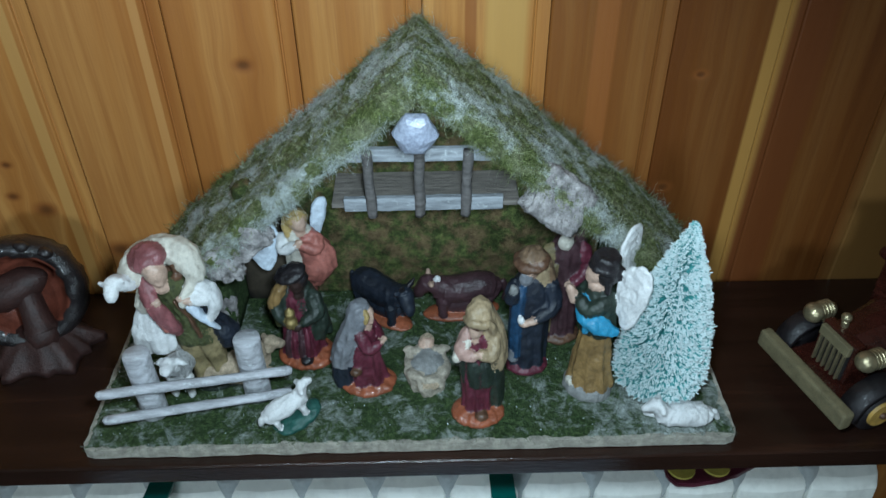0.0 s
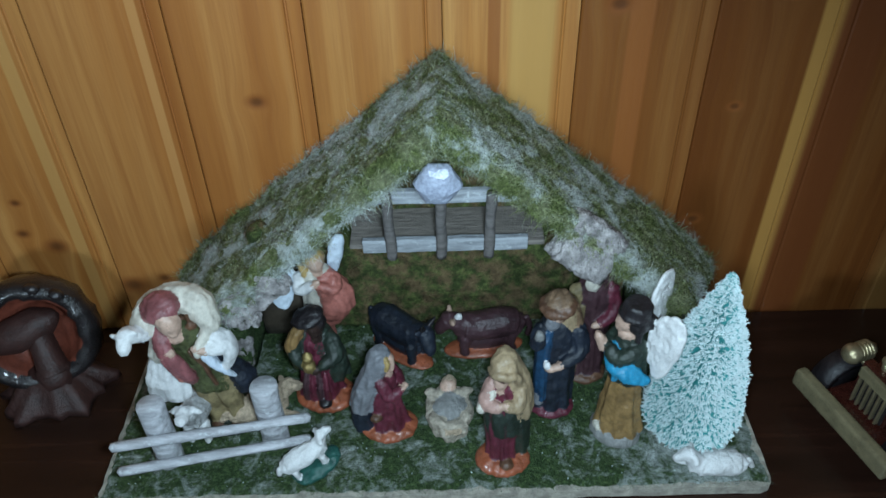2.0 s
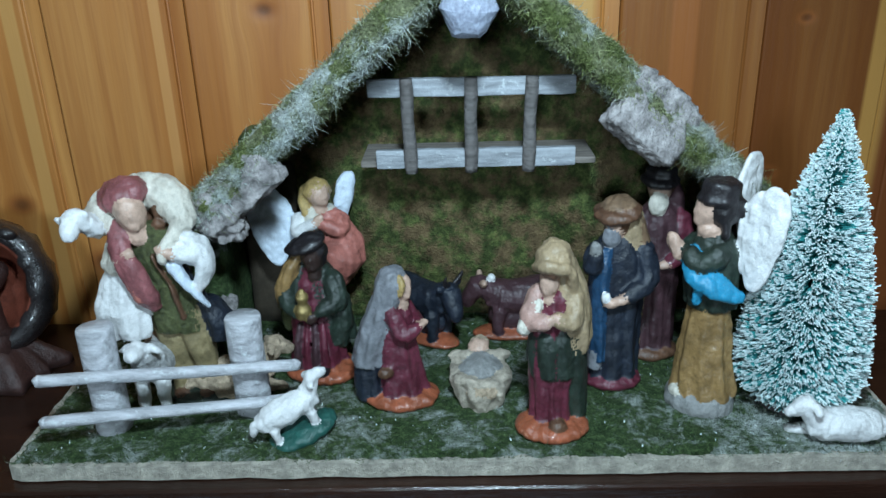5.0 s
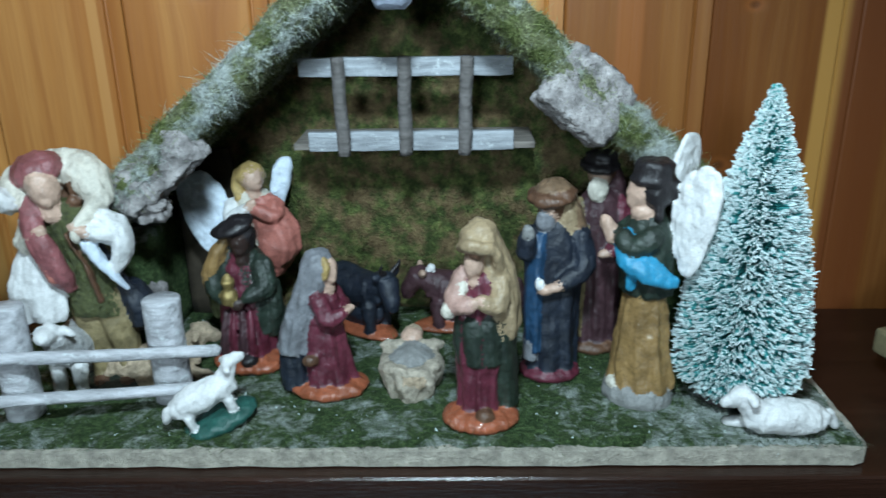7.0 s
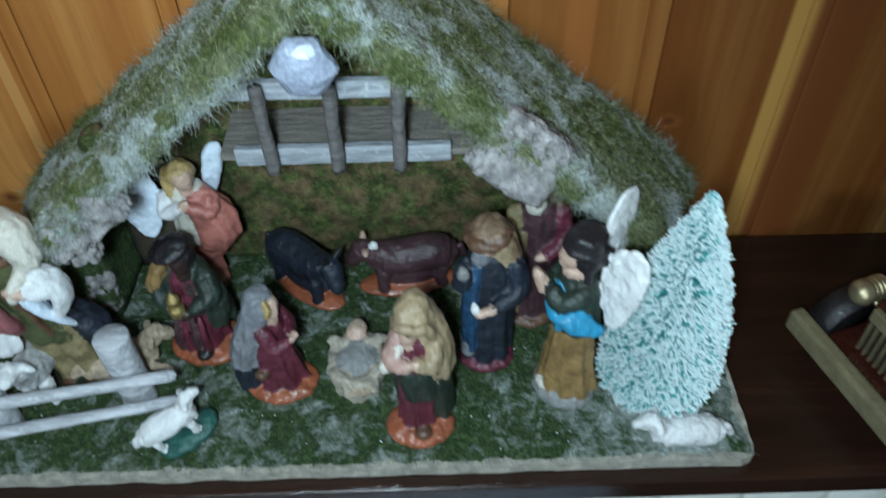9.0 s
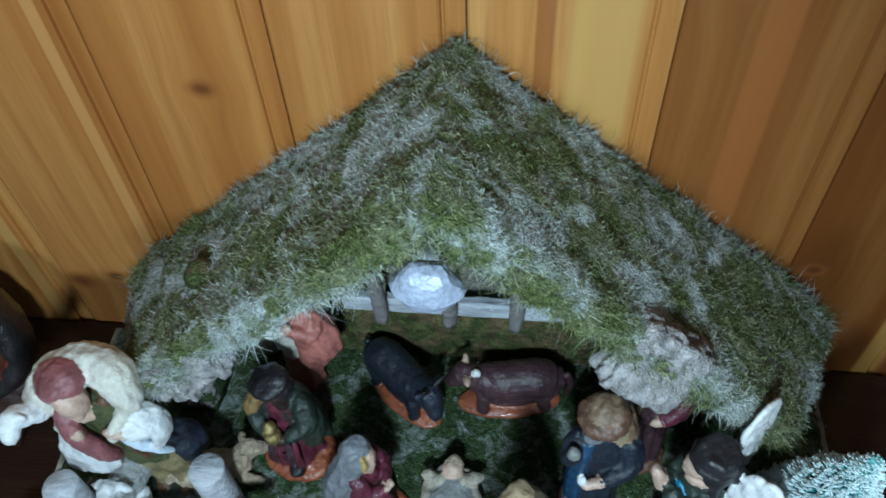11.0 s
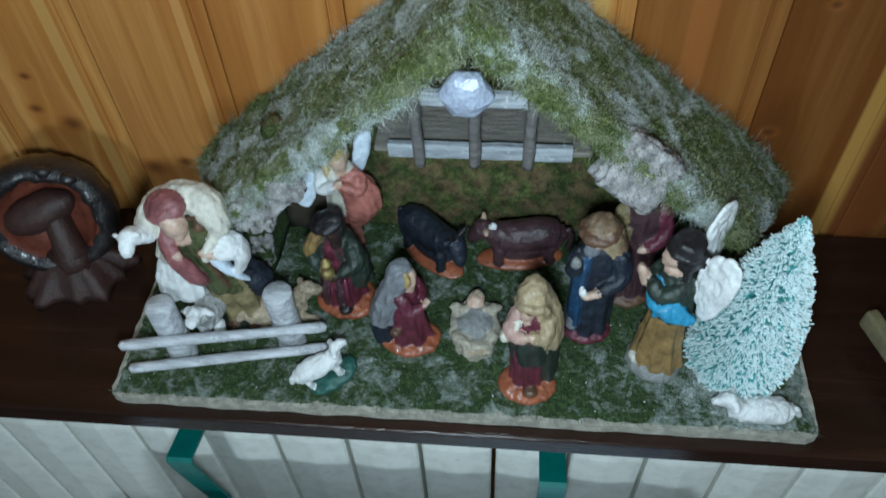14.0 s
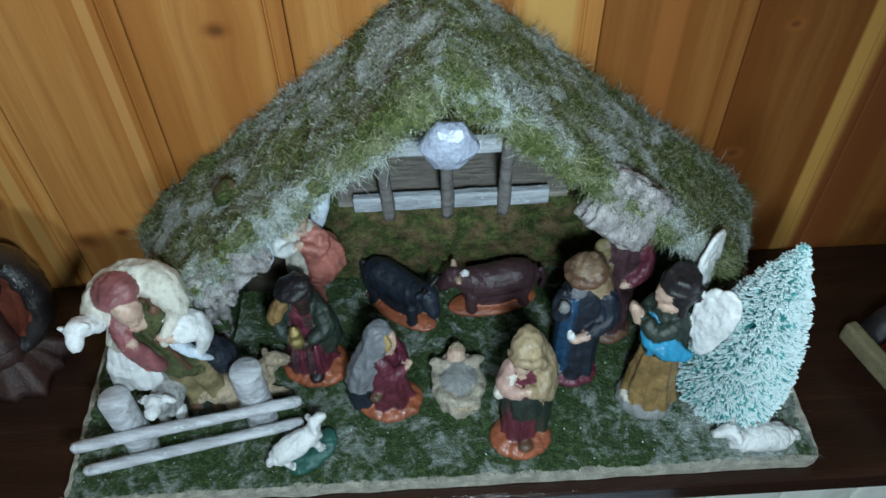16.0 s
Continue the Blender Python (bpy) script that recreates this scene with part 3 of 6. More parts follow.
def roof_slope(side):
    """One mossy roof slope; side -1 or 1. Front end short, back end long."""
    bm = bmesh.new()
    nu, nv = 90, 36
    end0, end1 = (-0.160, -0.226) if side < 0 else (0.186, 0.252)
    fall0, fall1 = (0.905, 0.840) if side < 0 else (0.880, 0.830)
    top, low = [], []
    for j in range(nv + 1):
        v = j / nv
        y = 0.072 + 0.116 * v
        t_row, l_row = [], []
        for i in range(nu + 1):
            u = i / nu
            end = end0 + (end1 - end0) * v ** 0.8
            x = RIDGE_X + (end - RIDGE_X) * u
            z = 0.2840 - 0.0135 * v - (fall0 + (fall1 - fall0) * v) * abs(x - RIDGE_X)
            z -= 0.012 * max(0.0, u - 0.86) / 0.14 * v
            rim = max(0.0, 1 - v / 0.10) ** 2 * 0.007 + max(0.0, (u - 0.94) / 0.06) ** 2 * 0.006 + max(0.0, 1 - u / 0.05) ** 2 * 0.002
            p = Vector((x, y, z))
            k = 0.0030 * noise.noise(p * 38) + 0.0022 * noise.noise(p * 110) + 0.0011 * noise.noise(p * 330)
            yy = y + 0.004 * noise.noise((x * 40, z * 40, 3)) * (1 - v) + 0.0025 * noise.noise((x * 140, z * 140, 9)) * (1 - v)
            nx_, nz_ = side * 0.66, 0.75
            t_row.append(bm.verts.new((x + nx_ * (k - rim) * min(1, u * 8), yy, z + nz_ * (k - rim))))
            th = 0.0195 + 0.013 * max(0.0, 1 - u / 0.16) * max(0.0, 1 - v / 0.3)
            k2 = 0.0022 * noise.noise(p * 60 + Vector((9, 0, 0)))
            l_row.append(bm.verts.new((x - nx_ * (th + k2 - rim * 0.7) * min(1, u * 8), yy, z - nz_ * (th + k2 - rim * 0.7) - (0.005 if u == 0 else 0))))
        top.append(t_row)
        low.append(l_row)
    for g, flip in ((top, False), (low, True)):
        for j in range(nv):
            for i in range(nu):
                q = (g[j][i], g[j][i + 1], g[j + 1][i + 1], g[j + 1][i])
                bm.faces.new(q[::-1] if flip else q)
    for j in range(nv):
        bm.faces.new((top[j][nu], low[j][nu], low[j + 1][nu], top[j + 1][nu]))
        bm.faces.new((top[j][0], top[j + 1][0], low[j + 1][0], low[j][0]))
    for i in range(nu):
        bm.faces.new((top[0][i], low[0][i], low[0][i + 1], top[0][i + 1]))
        bm.faces.new((top[nv][i], top[nv][i + 1], low[nv][i + 1], low[nv][i]))
    return part("roof_slope", bm, MOSS_ROOF, stable, "sloping roof of green moss with white frost")


roofs = [roof_slope(-1), roof_slope(1)]


def gable_panel():
    """The back of the stable, cut to the roof's slope."""
    bm = bmesh.new()
    nx, nz = 70, 50
    g = []
    for j in range(nz + 1):
        row = []
        for i in range(nx + 1):
            x = -0.185 + 0.385 * i / nx
            topz = 0.262 - 0.88 * abs(x - RIDGE_X)
            z = 0.0095 + (topz - 0.0095) * j / nz
            p = Vector((x, 0.178, z))
            row.append(bm.verts.new((x, 0.1765 - 0.003 * noise.noise(p * 60) - 0.0015 * noise.noise(p * 190), z)))
        g.append(row)
    for j in range(nz):
        for i in range(nx):
            bm.faces.new((g[j][i], g[j][i + 1], g[j + 1][i + 1], g[j + 1][i]))
    res = bmesh.ops.extrude_face_region(bm, geom=bm.faces[:])
    for v in res["geom"]:
        if isinstance(v, bmesh.types.BMVert):
            v.co.y = 0.186
    return part("back_wall", bm, MOSS_BACK, stable, "back wall of dry brown-green moss")


back = gable_panel()
slab((-0.183, -0.152, 0.118, 0.176, 0.0095, 0.088), MOSS_GROUND, "side_wall", stable, "mossy side wall", 0.003)
slab((0.168, 0.198, 0.112, 0.176, 0.0095, 0.094), MOSS_GROUND, "side_wall", stable, "mossy side wall", 0.003)
slab((-0.150, -0.112, 0.168, 0.1745, 0.0095, 0.13), BROWN_BOARD, "inner_board", stable, "dark brown inner board", 0.0006)


def chunk(name, m, size, label, material=BARK, cuts=18, amount=0.0024, parent=stable, seed=0.0):
    """A rough piece of bark or stone."""
    bm = bmesh.new()
    bmesh.ops.create_cube(bm, size=1)
    bmesh.ops.subdivide_edges(bm, edges=bm.edges[:], cuts=cuts, use_grid_fill=True)
    for v in bm.verts:
        s = v.co * 2
        q = s.normalized() * max(abs(s.x), abs(s.y), abs(s.z))
        v.co = Vector((a * 0.80 + b * 0.20 for a, b in zip(s, q))) * 0.5
        v.co = Vector((v.co.x * size[0], v.co.y * size[1], v.co.z * size[2]))
    rough_up(bm, amount * 1.3, 0.020, seed, ridge=True)
    rough_up(bm, amount * 1.1, 0.0060, seed + 3, ridge=True)
    bmesh.ops.transform(bm, matrix=m, verts=bm.verts)
    return part(name, bm, material, parent, label)


chunk("bark_piece", pose(0.109, 0.0790, 0.1770, -18, 40, 4), (0.045, 0.016, 0.036), "rough grey bark chunk fixed under the eave", seed=1.3)
chunk("bark_piece", pose(-0.127, 0.080, 0.1385, 0, -40, -3), (0.060, 0.014, 0.022), "rough grey bark chunk fixed under the eave", seed=4.1)
chunk("bark_piece", pose(-0.140, 0.084, 0.1215, 0, -15, -3), (0.022, 0.012, 0.024), "small grey bark flake", seed=6.1, amount=0.004)
chunk("bark_piece", pose(-0.160, 0.124, 0.034, 0, 8, 0), (0.014, 0.010, 0.040), "grey stone-like bark at the side wall", seed=8.1, amount=0.003)
plug = bmesh.new()
bmesh.ops.create_icosphere(plug, subdivisions=3, radius=1)
bmesh.ops.transform(plug, matrix=pose(-0.1270, 0.127, 0.1595, 0, -42, 0) @ Matrix.Diagonal((0.0095, 0.0095, 0.0062, 1)), verts=plug.verts)
rough_up(plug, 0.001, 0.004)
part("moss_plug", plug, MOSS_BACK, stable, "round olive moss plug")

# star-like stone under the ridge
star = bmesh.new()
bmesh.ops.create_icosphere(star, subdivisions=3, radius=1)
for v in star.verts:
    a = math.atan2(v.co.z, v.co.x)
    k = math.cos(math.pi / 6) / math.cos((a - math.pi / 2 + math.pi / 6) % (math.pi / 3) - math.pi / 6) * 1.06
    v.co.x, v.co.z = v.co.x * k, v.co.z * k
bmesh.ops.transform(star, matrix=pose(0.0085, 0.069, 0.2385, 12, 3, 0) @ Matrix.Diagonal((0.0146, 0.009, 0.0168, 1)), verts=star.verts)
rough_up(star, 0.0007, 0.008, 2.0, ridge=True)
part("glitter_stone", star, FOIL, stable, "bluish-grey glittering six-sided stone under the ridge", False)

# hay rack
rack = part("hay_rack", box(-0.060, 0.088, 0.1305, 0.176, 0.1375, 0.1415, 0.0006), LOFT, stable, "small grey-brown loft board", False)
for nm, dims in (("lower_bar", (-0.0495, 0.0745, 0.1245, 0.1298, 0.1380, 0.1497)), ("upper_bar", (-0.053, 0.0735, 0.1250, 0.1300, 0.1825, 0.1935))):
    bm = box(*dims, 0.0008)
    bmesh.ops.subdivide_edges(bm, edges=[e for e in bm.edges if e.calc_length() > 0.05], cuts=14)
    rough_up(bm, 0.0006, 0.01)
    part(nm, bm, RACK, rack, "weathered whitish-grey flat bar", False)
for x, lean in ((-0.028, -1.5), (0.0095, 0.5), (0.0455, 1.5)):
    s = Sculpt()
    s.loft([(0.1365, 0, 0, 0.0038, 0.0038), (0.150, 0.0003, 0, 0.0042, 0.0040), (0.17, -0.0003, 0, 0.0038, 0.0038), (0.185, 0.0002, 0, 0.0041, 0.0041), (0.1945, 0, 0, 0.0038, 0.0038)], RACK_POST, 12, 3, 0.06, x * 90)
    bmesh.ops.transform(s.bm, matrix=pose(x, 0.1205, 0, 0, 0, 0) @ Matrix.Translation((0, 0, 0.16)) @ pose(0, 0, 0, 0, lean, 0) @ Matrix.Translation((0, 0, -0.16)), verts=s.bm.verts)
    part("upright", s.bm, RACK_POST, rack, "round grey twig upright")

# loose strands of moss
p, nn = scatter(carpet.data, 22000, 11)
fibres("moss_strand", p, nn, 0.0026, 0.00022, MOSS_GROUND, stable, "short loose moss strands", 0.9, 1)
for i, r in enumerate(roofs):
    p, nn = scatter(r.data, 30000, 21 + i)
    fibres("moss_strand", p, nn, 0.0032, 0.00024, MOSS_ROOF, stable, "short loose moss strands", 0.9, 2 + i)
    p, nn = scatter(r.data, 5200, 31 + i, lambda c, q: ((c[:, 1] > 0.180) | (c[:, 1] < 0.078)).astype(float))
    fibres("moss_strand", p, nn, 0.0100, 0.00019, MOSS_ROOF, stable, "long stray moss strands", 0.8, 5 + i)
p, nn = scatter(back.data, 6000, 41, lambda c, q: (q[:, 1] < -0.4).astype(float))
fibres("moss_strand", p, nn, 0.005, 0.00022, MOSS_BACK, stable, "loose brown moss strands", 1.2, 8)

p, nn = scatter(carpet.data, 2600, 51)
fibres("moss_strand", p, nn, 0.0065, 0.00018, MOSS_GROUND, stable, "longer loose moss strands", 1.3, 9)
p, nn = scatter(carpet.data, 500, 52)
fibres("snow_crumb", p + np.array((0, 0, 0.0004)), nn, 0.0016, 0.0004, FLOCK, stable, "white snow crumbs", 1.0, 10)

p, nn = scatter(carpet.data, 1500, 53, lambda c, q: (c[:, 1] < 0.008).astype(float))
fibres("moss_strand", p, nn + np.array((0, -0.9, -0.2)), 0.0060, 0.00020, MOSS_GROUND, stable, "moss strands over the board edge", 0.7, 12)

# ---- fence ----
fence = thing("fence", "low fence of frosted whitish birch rails and log posts", "fence")
GROUND = 0.0108


def rail(p0, p1, r, label):
    s = Sculpt()
    p0, p1 = Vector(p0), Vector(p1)
    mid = [(p0 + (p1 - p0) * k) + Vector((0, 0, 0.0006 * math.sin(9 * k))) for k in (0, 0.33, 0.66, 1)]
    s.limb(mid, [r, r * 1.05, r * 0.97, r], BIRCH, 10, 0.8)
    rough_up(s.bm, 0.0005, 0.006, p0.x)
    part("rail", s.bm, BIRCH, fence, label)


rail((-0.228, 0.0155, 0.0545), (-0.0955, 0.0455, 0.0445), 0.0042, "peeled whitish rail")
rail((-0.228, 0.0120, 0.0305), (-0.0965, 0.0410, 0.0245), 0.0040, "peeled whitish rail")
for x, y, top, r in ((-0.2025, 0.0355, 0.0765, 0.0100), (-0.1245, 0.0535, 0.0730, 0.0104)):
    s = Sculpt()
    s.loft([(GROUND - 0.001, 0, 0, r * 1.02, r), (0.03, 0.0003, 0, r, r * 0.98), (0.055, -0.0003, 0.0002, r * 0.98, r), (top - 0.001, 0, 0, r, r), (top, 0, 0, r * 0.95, r * 0.95)], BIRCH, 22, 5, 0.02, x * 40)
    bmesh.ops.transform(s.bm, matrix=pose(x, y, 0), verts=s.bm.verts)
    part("post", s.bm, BIRCH, fence, "frosted round log post")

# ---- figurines on the moss ----
G = GROUND - 0.0008


def head(s, c, r, skin, hair=None, facing=(0, -1)):
    """A plain egg-shaped head with a chin and nose hint, turned to facing."""
    fx, fy = facing
    x, y, z = c
    s.ball((x, y, z), (r * 0.80, r * 0.84, r * 1.08), skin, sub=3)
    s.ball((x + fx * r * 0.42, y + fy * r * 0.42, z - r * 0.55), (r * 0.42, r * 0.42, r * 0.46), skin)
    s.ball((x + fx * r * 0.80, y + fy * r * 0.80, z - r * 0.08), (r * 0.13, r * 0.13, r * 0.30), skin, sub=1)
    s.limb([(x, y, z - r * 0.6), (x, y, z - r * 1.5)], [r * 0.45, r * 0.55], skin)
    if hair:
        s.ball((x - fx * r * 0.3, y - fy * r * 0.3, z + r * 0.2), (r * 0.98, r * 0.98, r * 1.1), hair, sub=3, lump=r * 0.12, size=0.003)


def black_king():
    s = Sculpt()
    s.ball((0.004, -0.004, 0.004), (0.026, 0.020, 0.0065), ORANGE, sub=3)
    s.loft([(0.003, 0, 0, 0.019, 0.016), (0.012, 0, 0, 0.018, 0.0155), (0.03, 0, 0.001, 0.0155, 0.013), (0.05, 0, 0.002, 0.0145, 0.012), (0.066, 0, 0.003, 0.013, 0.010), (0.074, 0, 0.004, 0.008, 0.008)], MAROON, 30, 7, 0.10, 0.4)
    s.loft([(0.022, 0.004, 0.006, 0.020, 0.014), (0.04, 0.003, 0.005, 0.0195, 0.0135), (0.056, 0.001, 0.004, 0.0185, 0.012), (0.068, 0, 0.004, 0.015, 0.010), (0.0755, 0, 0.004, 0.008, 0.007)], GREEN, 28, 6, 0.09, 1.4)
    s.limb([(0.013, 0.0, 0.067), (0.0175, -0.006, 0.054), (0.009, -0.0145, 0.050)], [0.0070, 0.0072, 0.0048], GREEN)
    s.limb([(-0.013, 0.0, 0.067), (-0.0155, -0.007, 0.054), (-0.006, -0.0145, 0.048)], [0.0066, 0.0062, 0.0045], GREEN)
    s.limb([(0.018, 0.002, 0.052), (0.0195, 0.001, 0.036), (0.0165, 0.0, 0.022)], [0.0060, 0.0066, 0.0050], GREEN, 10, 0.8)
    s.limb([(-0.007, -0.003, 0.082), (-0.013, -0.004, 0.072), (-0.0185, -0.004, 0.060), (-0.0205, -0.002, 0.047)], [0.0045, 0.0068, 0.0072, 0.0046], GOLDBROWN, 10, 0.75)
    s.limb([(-0.019, 0.001, 0.056), (-0.0200, 0.001, 0.040), (-0.0185, 0.001, 0.030)], [0.0060, 0.0056, 0.0036], MOSSGREEN, 10, 0.7)
    s.loft([(0.046, -0.002, -0.0165, 0.0048, 0.0048), (0.052, -0.002, -0.0165, 0.0052, 0.0052), (0.056, -0.002, -0.0165, 0.0032, 0.0032), (0.061, -0.002, -0.0165, 0.0044, 0.0044), (0.066, -0.002, -0.0165, 0.0012, 0.0012)], GOLD, 14)
    s.ball((0.003, -0.0165, 0.046), 0.0040, DARKSKIN)
    head(s, (0.003, -0.003, 0.0815), 0.0088, DARKSKIN, BLACK)
    s.ball((-0.0020, -0.002, 0.0895), (0.0132, 0.0118, 0.0046), BLACK, (10, -16, 0), 3, 0.0007)
    s.ball((0.001, 0.000, 0.0922), (0.0092, 0.0086, 0.0048), BLACK, (8, -10, 0))
    for j in range(4):
        s.limb([(-0.009 + 0.006 * j, -0.0145, 0.010), (-0.008 + 0.006 * j, -0.0165, 0.024), (-0.006 + 0.005 * j, -0.0135, 0.040)], [0.0028, 0.0024, 0.0018], MAROON if j % 2 else PLUM)
    s.ball((0.007, -0.017, 0.0095), (0.0055, 0.0065, 0.0034), BLACK)
    return s.done("king_figurine", "painted kneeling king in dark green and maroon", "figurine", pose(-0.0915, 0.099, G, 0, 0, -8) @ Matrix.Diagonal((0.98, 1.0, 1.0, 1)), group="nativity figurines")


def kneeling_mother():
    s = Sculpt()
    s.ball((0.005, -0.002, 0.004), (0.0235, 0.0185, 0.0060), ORANGE, sub=3)
    s.loft([(0.003, 0.004, 0, 0.0185, 0.015), (0.014, 0.004, 0, 0.0155, 0.0135), (0.028, 0.003, 0, 0.0135, 0.012), (0.044, 0.003, 0, 0.0115, 0.0105), (0.058, 0.003, 0, 0.0095, 0.009), (0.066, 0.003, 0, 0.006, 0.006)], MAROON, 28, 7, 0.10, 1.2)
    s.loft([(0.0035, -0.013, 0.001, 0.011, 0.014), (0.014, -0.0135, 0.001, 0.0115, 0.0135), (0.026, -0.013, 0.001, 0.0105, 0.0125), (0.032, -0.012, 0.001, 0.008, 0.010)], NAVY, 22, 5, 0.07)
    s.loft([(0.026, -0.014, 0.0, 0.0105, 0.0135), (0.036, -0.012, 0.0, 0.0105, 0.0135), (0.048, -0.008, 0.0, 0.0105, 0.0130), (0.060, -0.004, 0.0, 0.0102, 0.0120), (0.070, 0.000, 0.0, 0.0095, 0.0105), (0.079, 0.002, 0, 0.0092, 0.0100), (0.0855, 0.0025, 0, 0.0066, 0.0072), (0.0875, 0.002, 0, 0.0028, 0.003)], SLATE, 28, 8, 0.06, 0.3)
    head(s, (0.0075, -0.0015, 0.0755), 0.0078, SKIN, None, (0.93, -0.37))
    s.limb([(0.0075, -0.0050, 0.083), (0.0095, -0.0072, 0.079), (0.0085, -0.0080, 0.073)], [0.0024, 0.0021, 0.0015], BLOND)
    s.limb([(0.004, -0.010, 0.061), (0.010, -0.0125, 0.050), (0.0175, -0.009, 0.053)], [0.0052, 0.005, 0.0036], MAROON)
    s.limb([(0.004, 0.010, 0.061), (0.012, 0.010, 0.051), (0.0185, -0.003, 0.053)], [0.0052, 0.005, 0.0036], MAROON)
    s.limb([(0.0165, -0.009, 0.0525), (0.021, -0.007, 0.0545)], [0.0028, 0.0018], SKIN)
    s.limb([(0.0175, -0.004, 0.0525), (0.022, -0.005, 0.0550)], [0.0028, 0.0018], SKIN)
    s.ball((-0.002, -0.0135, 0.0245), (0.0048, 0.0036, 0.0040), BROWN)
    return s.done("kneeling_mother_figurine", "painted kneeling woman with grey veil and maroon dress", "figurine", pose(-0.0405, 0.0645, G, 0, 0, -6), group="nativity figurines")


def crib():
    s = Sculpt()
    s.loft([(0.0, 0, -0.001, 0.0135, 0.0190), (0.006, 0, -0.001, 0.0150, 0.0205), (0.013, 0, -0.001, 0.0168, 0.0215), (0.0190, 0, 0, 0.0176, 0.0215), (0.0215, 0, 0.001, 0.0150, 0.0190), (0.0225, 0, 0.001, 0.010, 0.014)], CRIB, 26, 7, 0.08, 0.5)
    s.loft([(0.0185, 0, 0.001, 0.0125, 0.0150), (0.0225, 0, 0.001, 0.0115, 0.0140), (0.0260, 0, 0.002, 0.0080, 0.0100), (0.0275, 0, 0.003, 0.004, 0.005)], GREYBASE, 24, 5, 0.10, 2)
    s.ball((0.0, -0.0165, 0.0150), (0.0095, 0.0060, 0.0080), TANFLEECE, (20, 0, 0), 2, 0.0010)
    s.limb([(-0.013, -0.010, 0.020), (-0.004, -0.017, 0.021), (0.006, -0.016, 0.021), (0.013, -0.009, 0.020)], [0.0040, 0.0036, 0.0036, 0.0040], CRIB)
    s.ball((0.0, 0.0150, 0.0275), (0.0062, 0.0060, 0.0058), SKIN, sub=3)
    s.ball((0.0, 0.0180, 0.0292), (0.0058, 0.0045, 0.0050), TANFLEECE)
    s.limb([(-0.006, 0.009, 0.0245), (-0.0135, 0.012, 0.0225), (-0.0165, 0.0125, 0.0225)], [0.0042, 0.0040, 0.0026], CRIB)
    s.limb([(0.006, 0.009, 0.0245), (0.0135, 0.012, 0.0225), (0.0165, 0.0125, 0.0225)], [0.0042, 0.0040, 0.0026], CRIB)
    return s.done("crib_figurine", "small painted baby figurine in a straw-coloured crib", "figurine", pose(0.0125, 0.0665, G, 0, 0, 2) @ Matrix.Diagonal((1.08, 1.08, 0.88, 1)), 0.0011, group="nativity figurines")


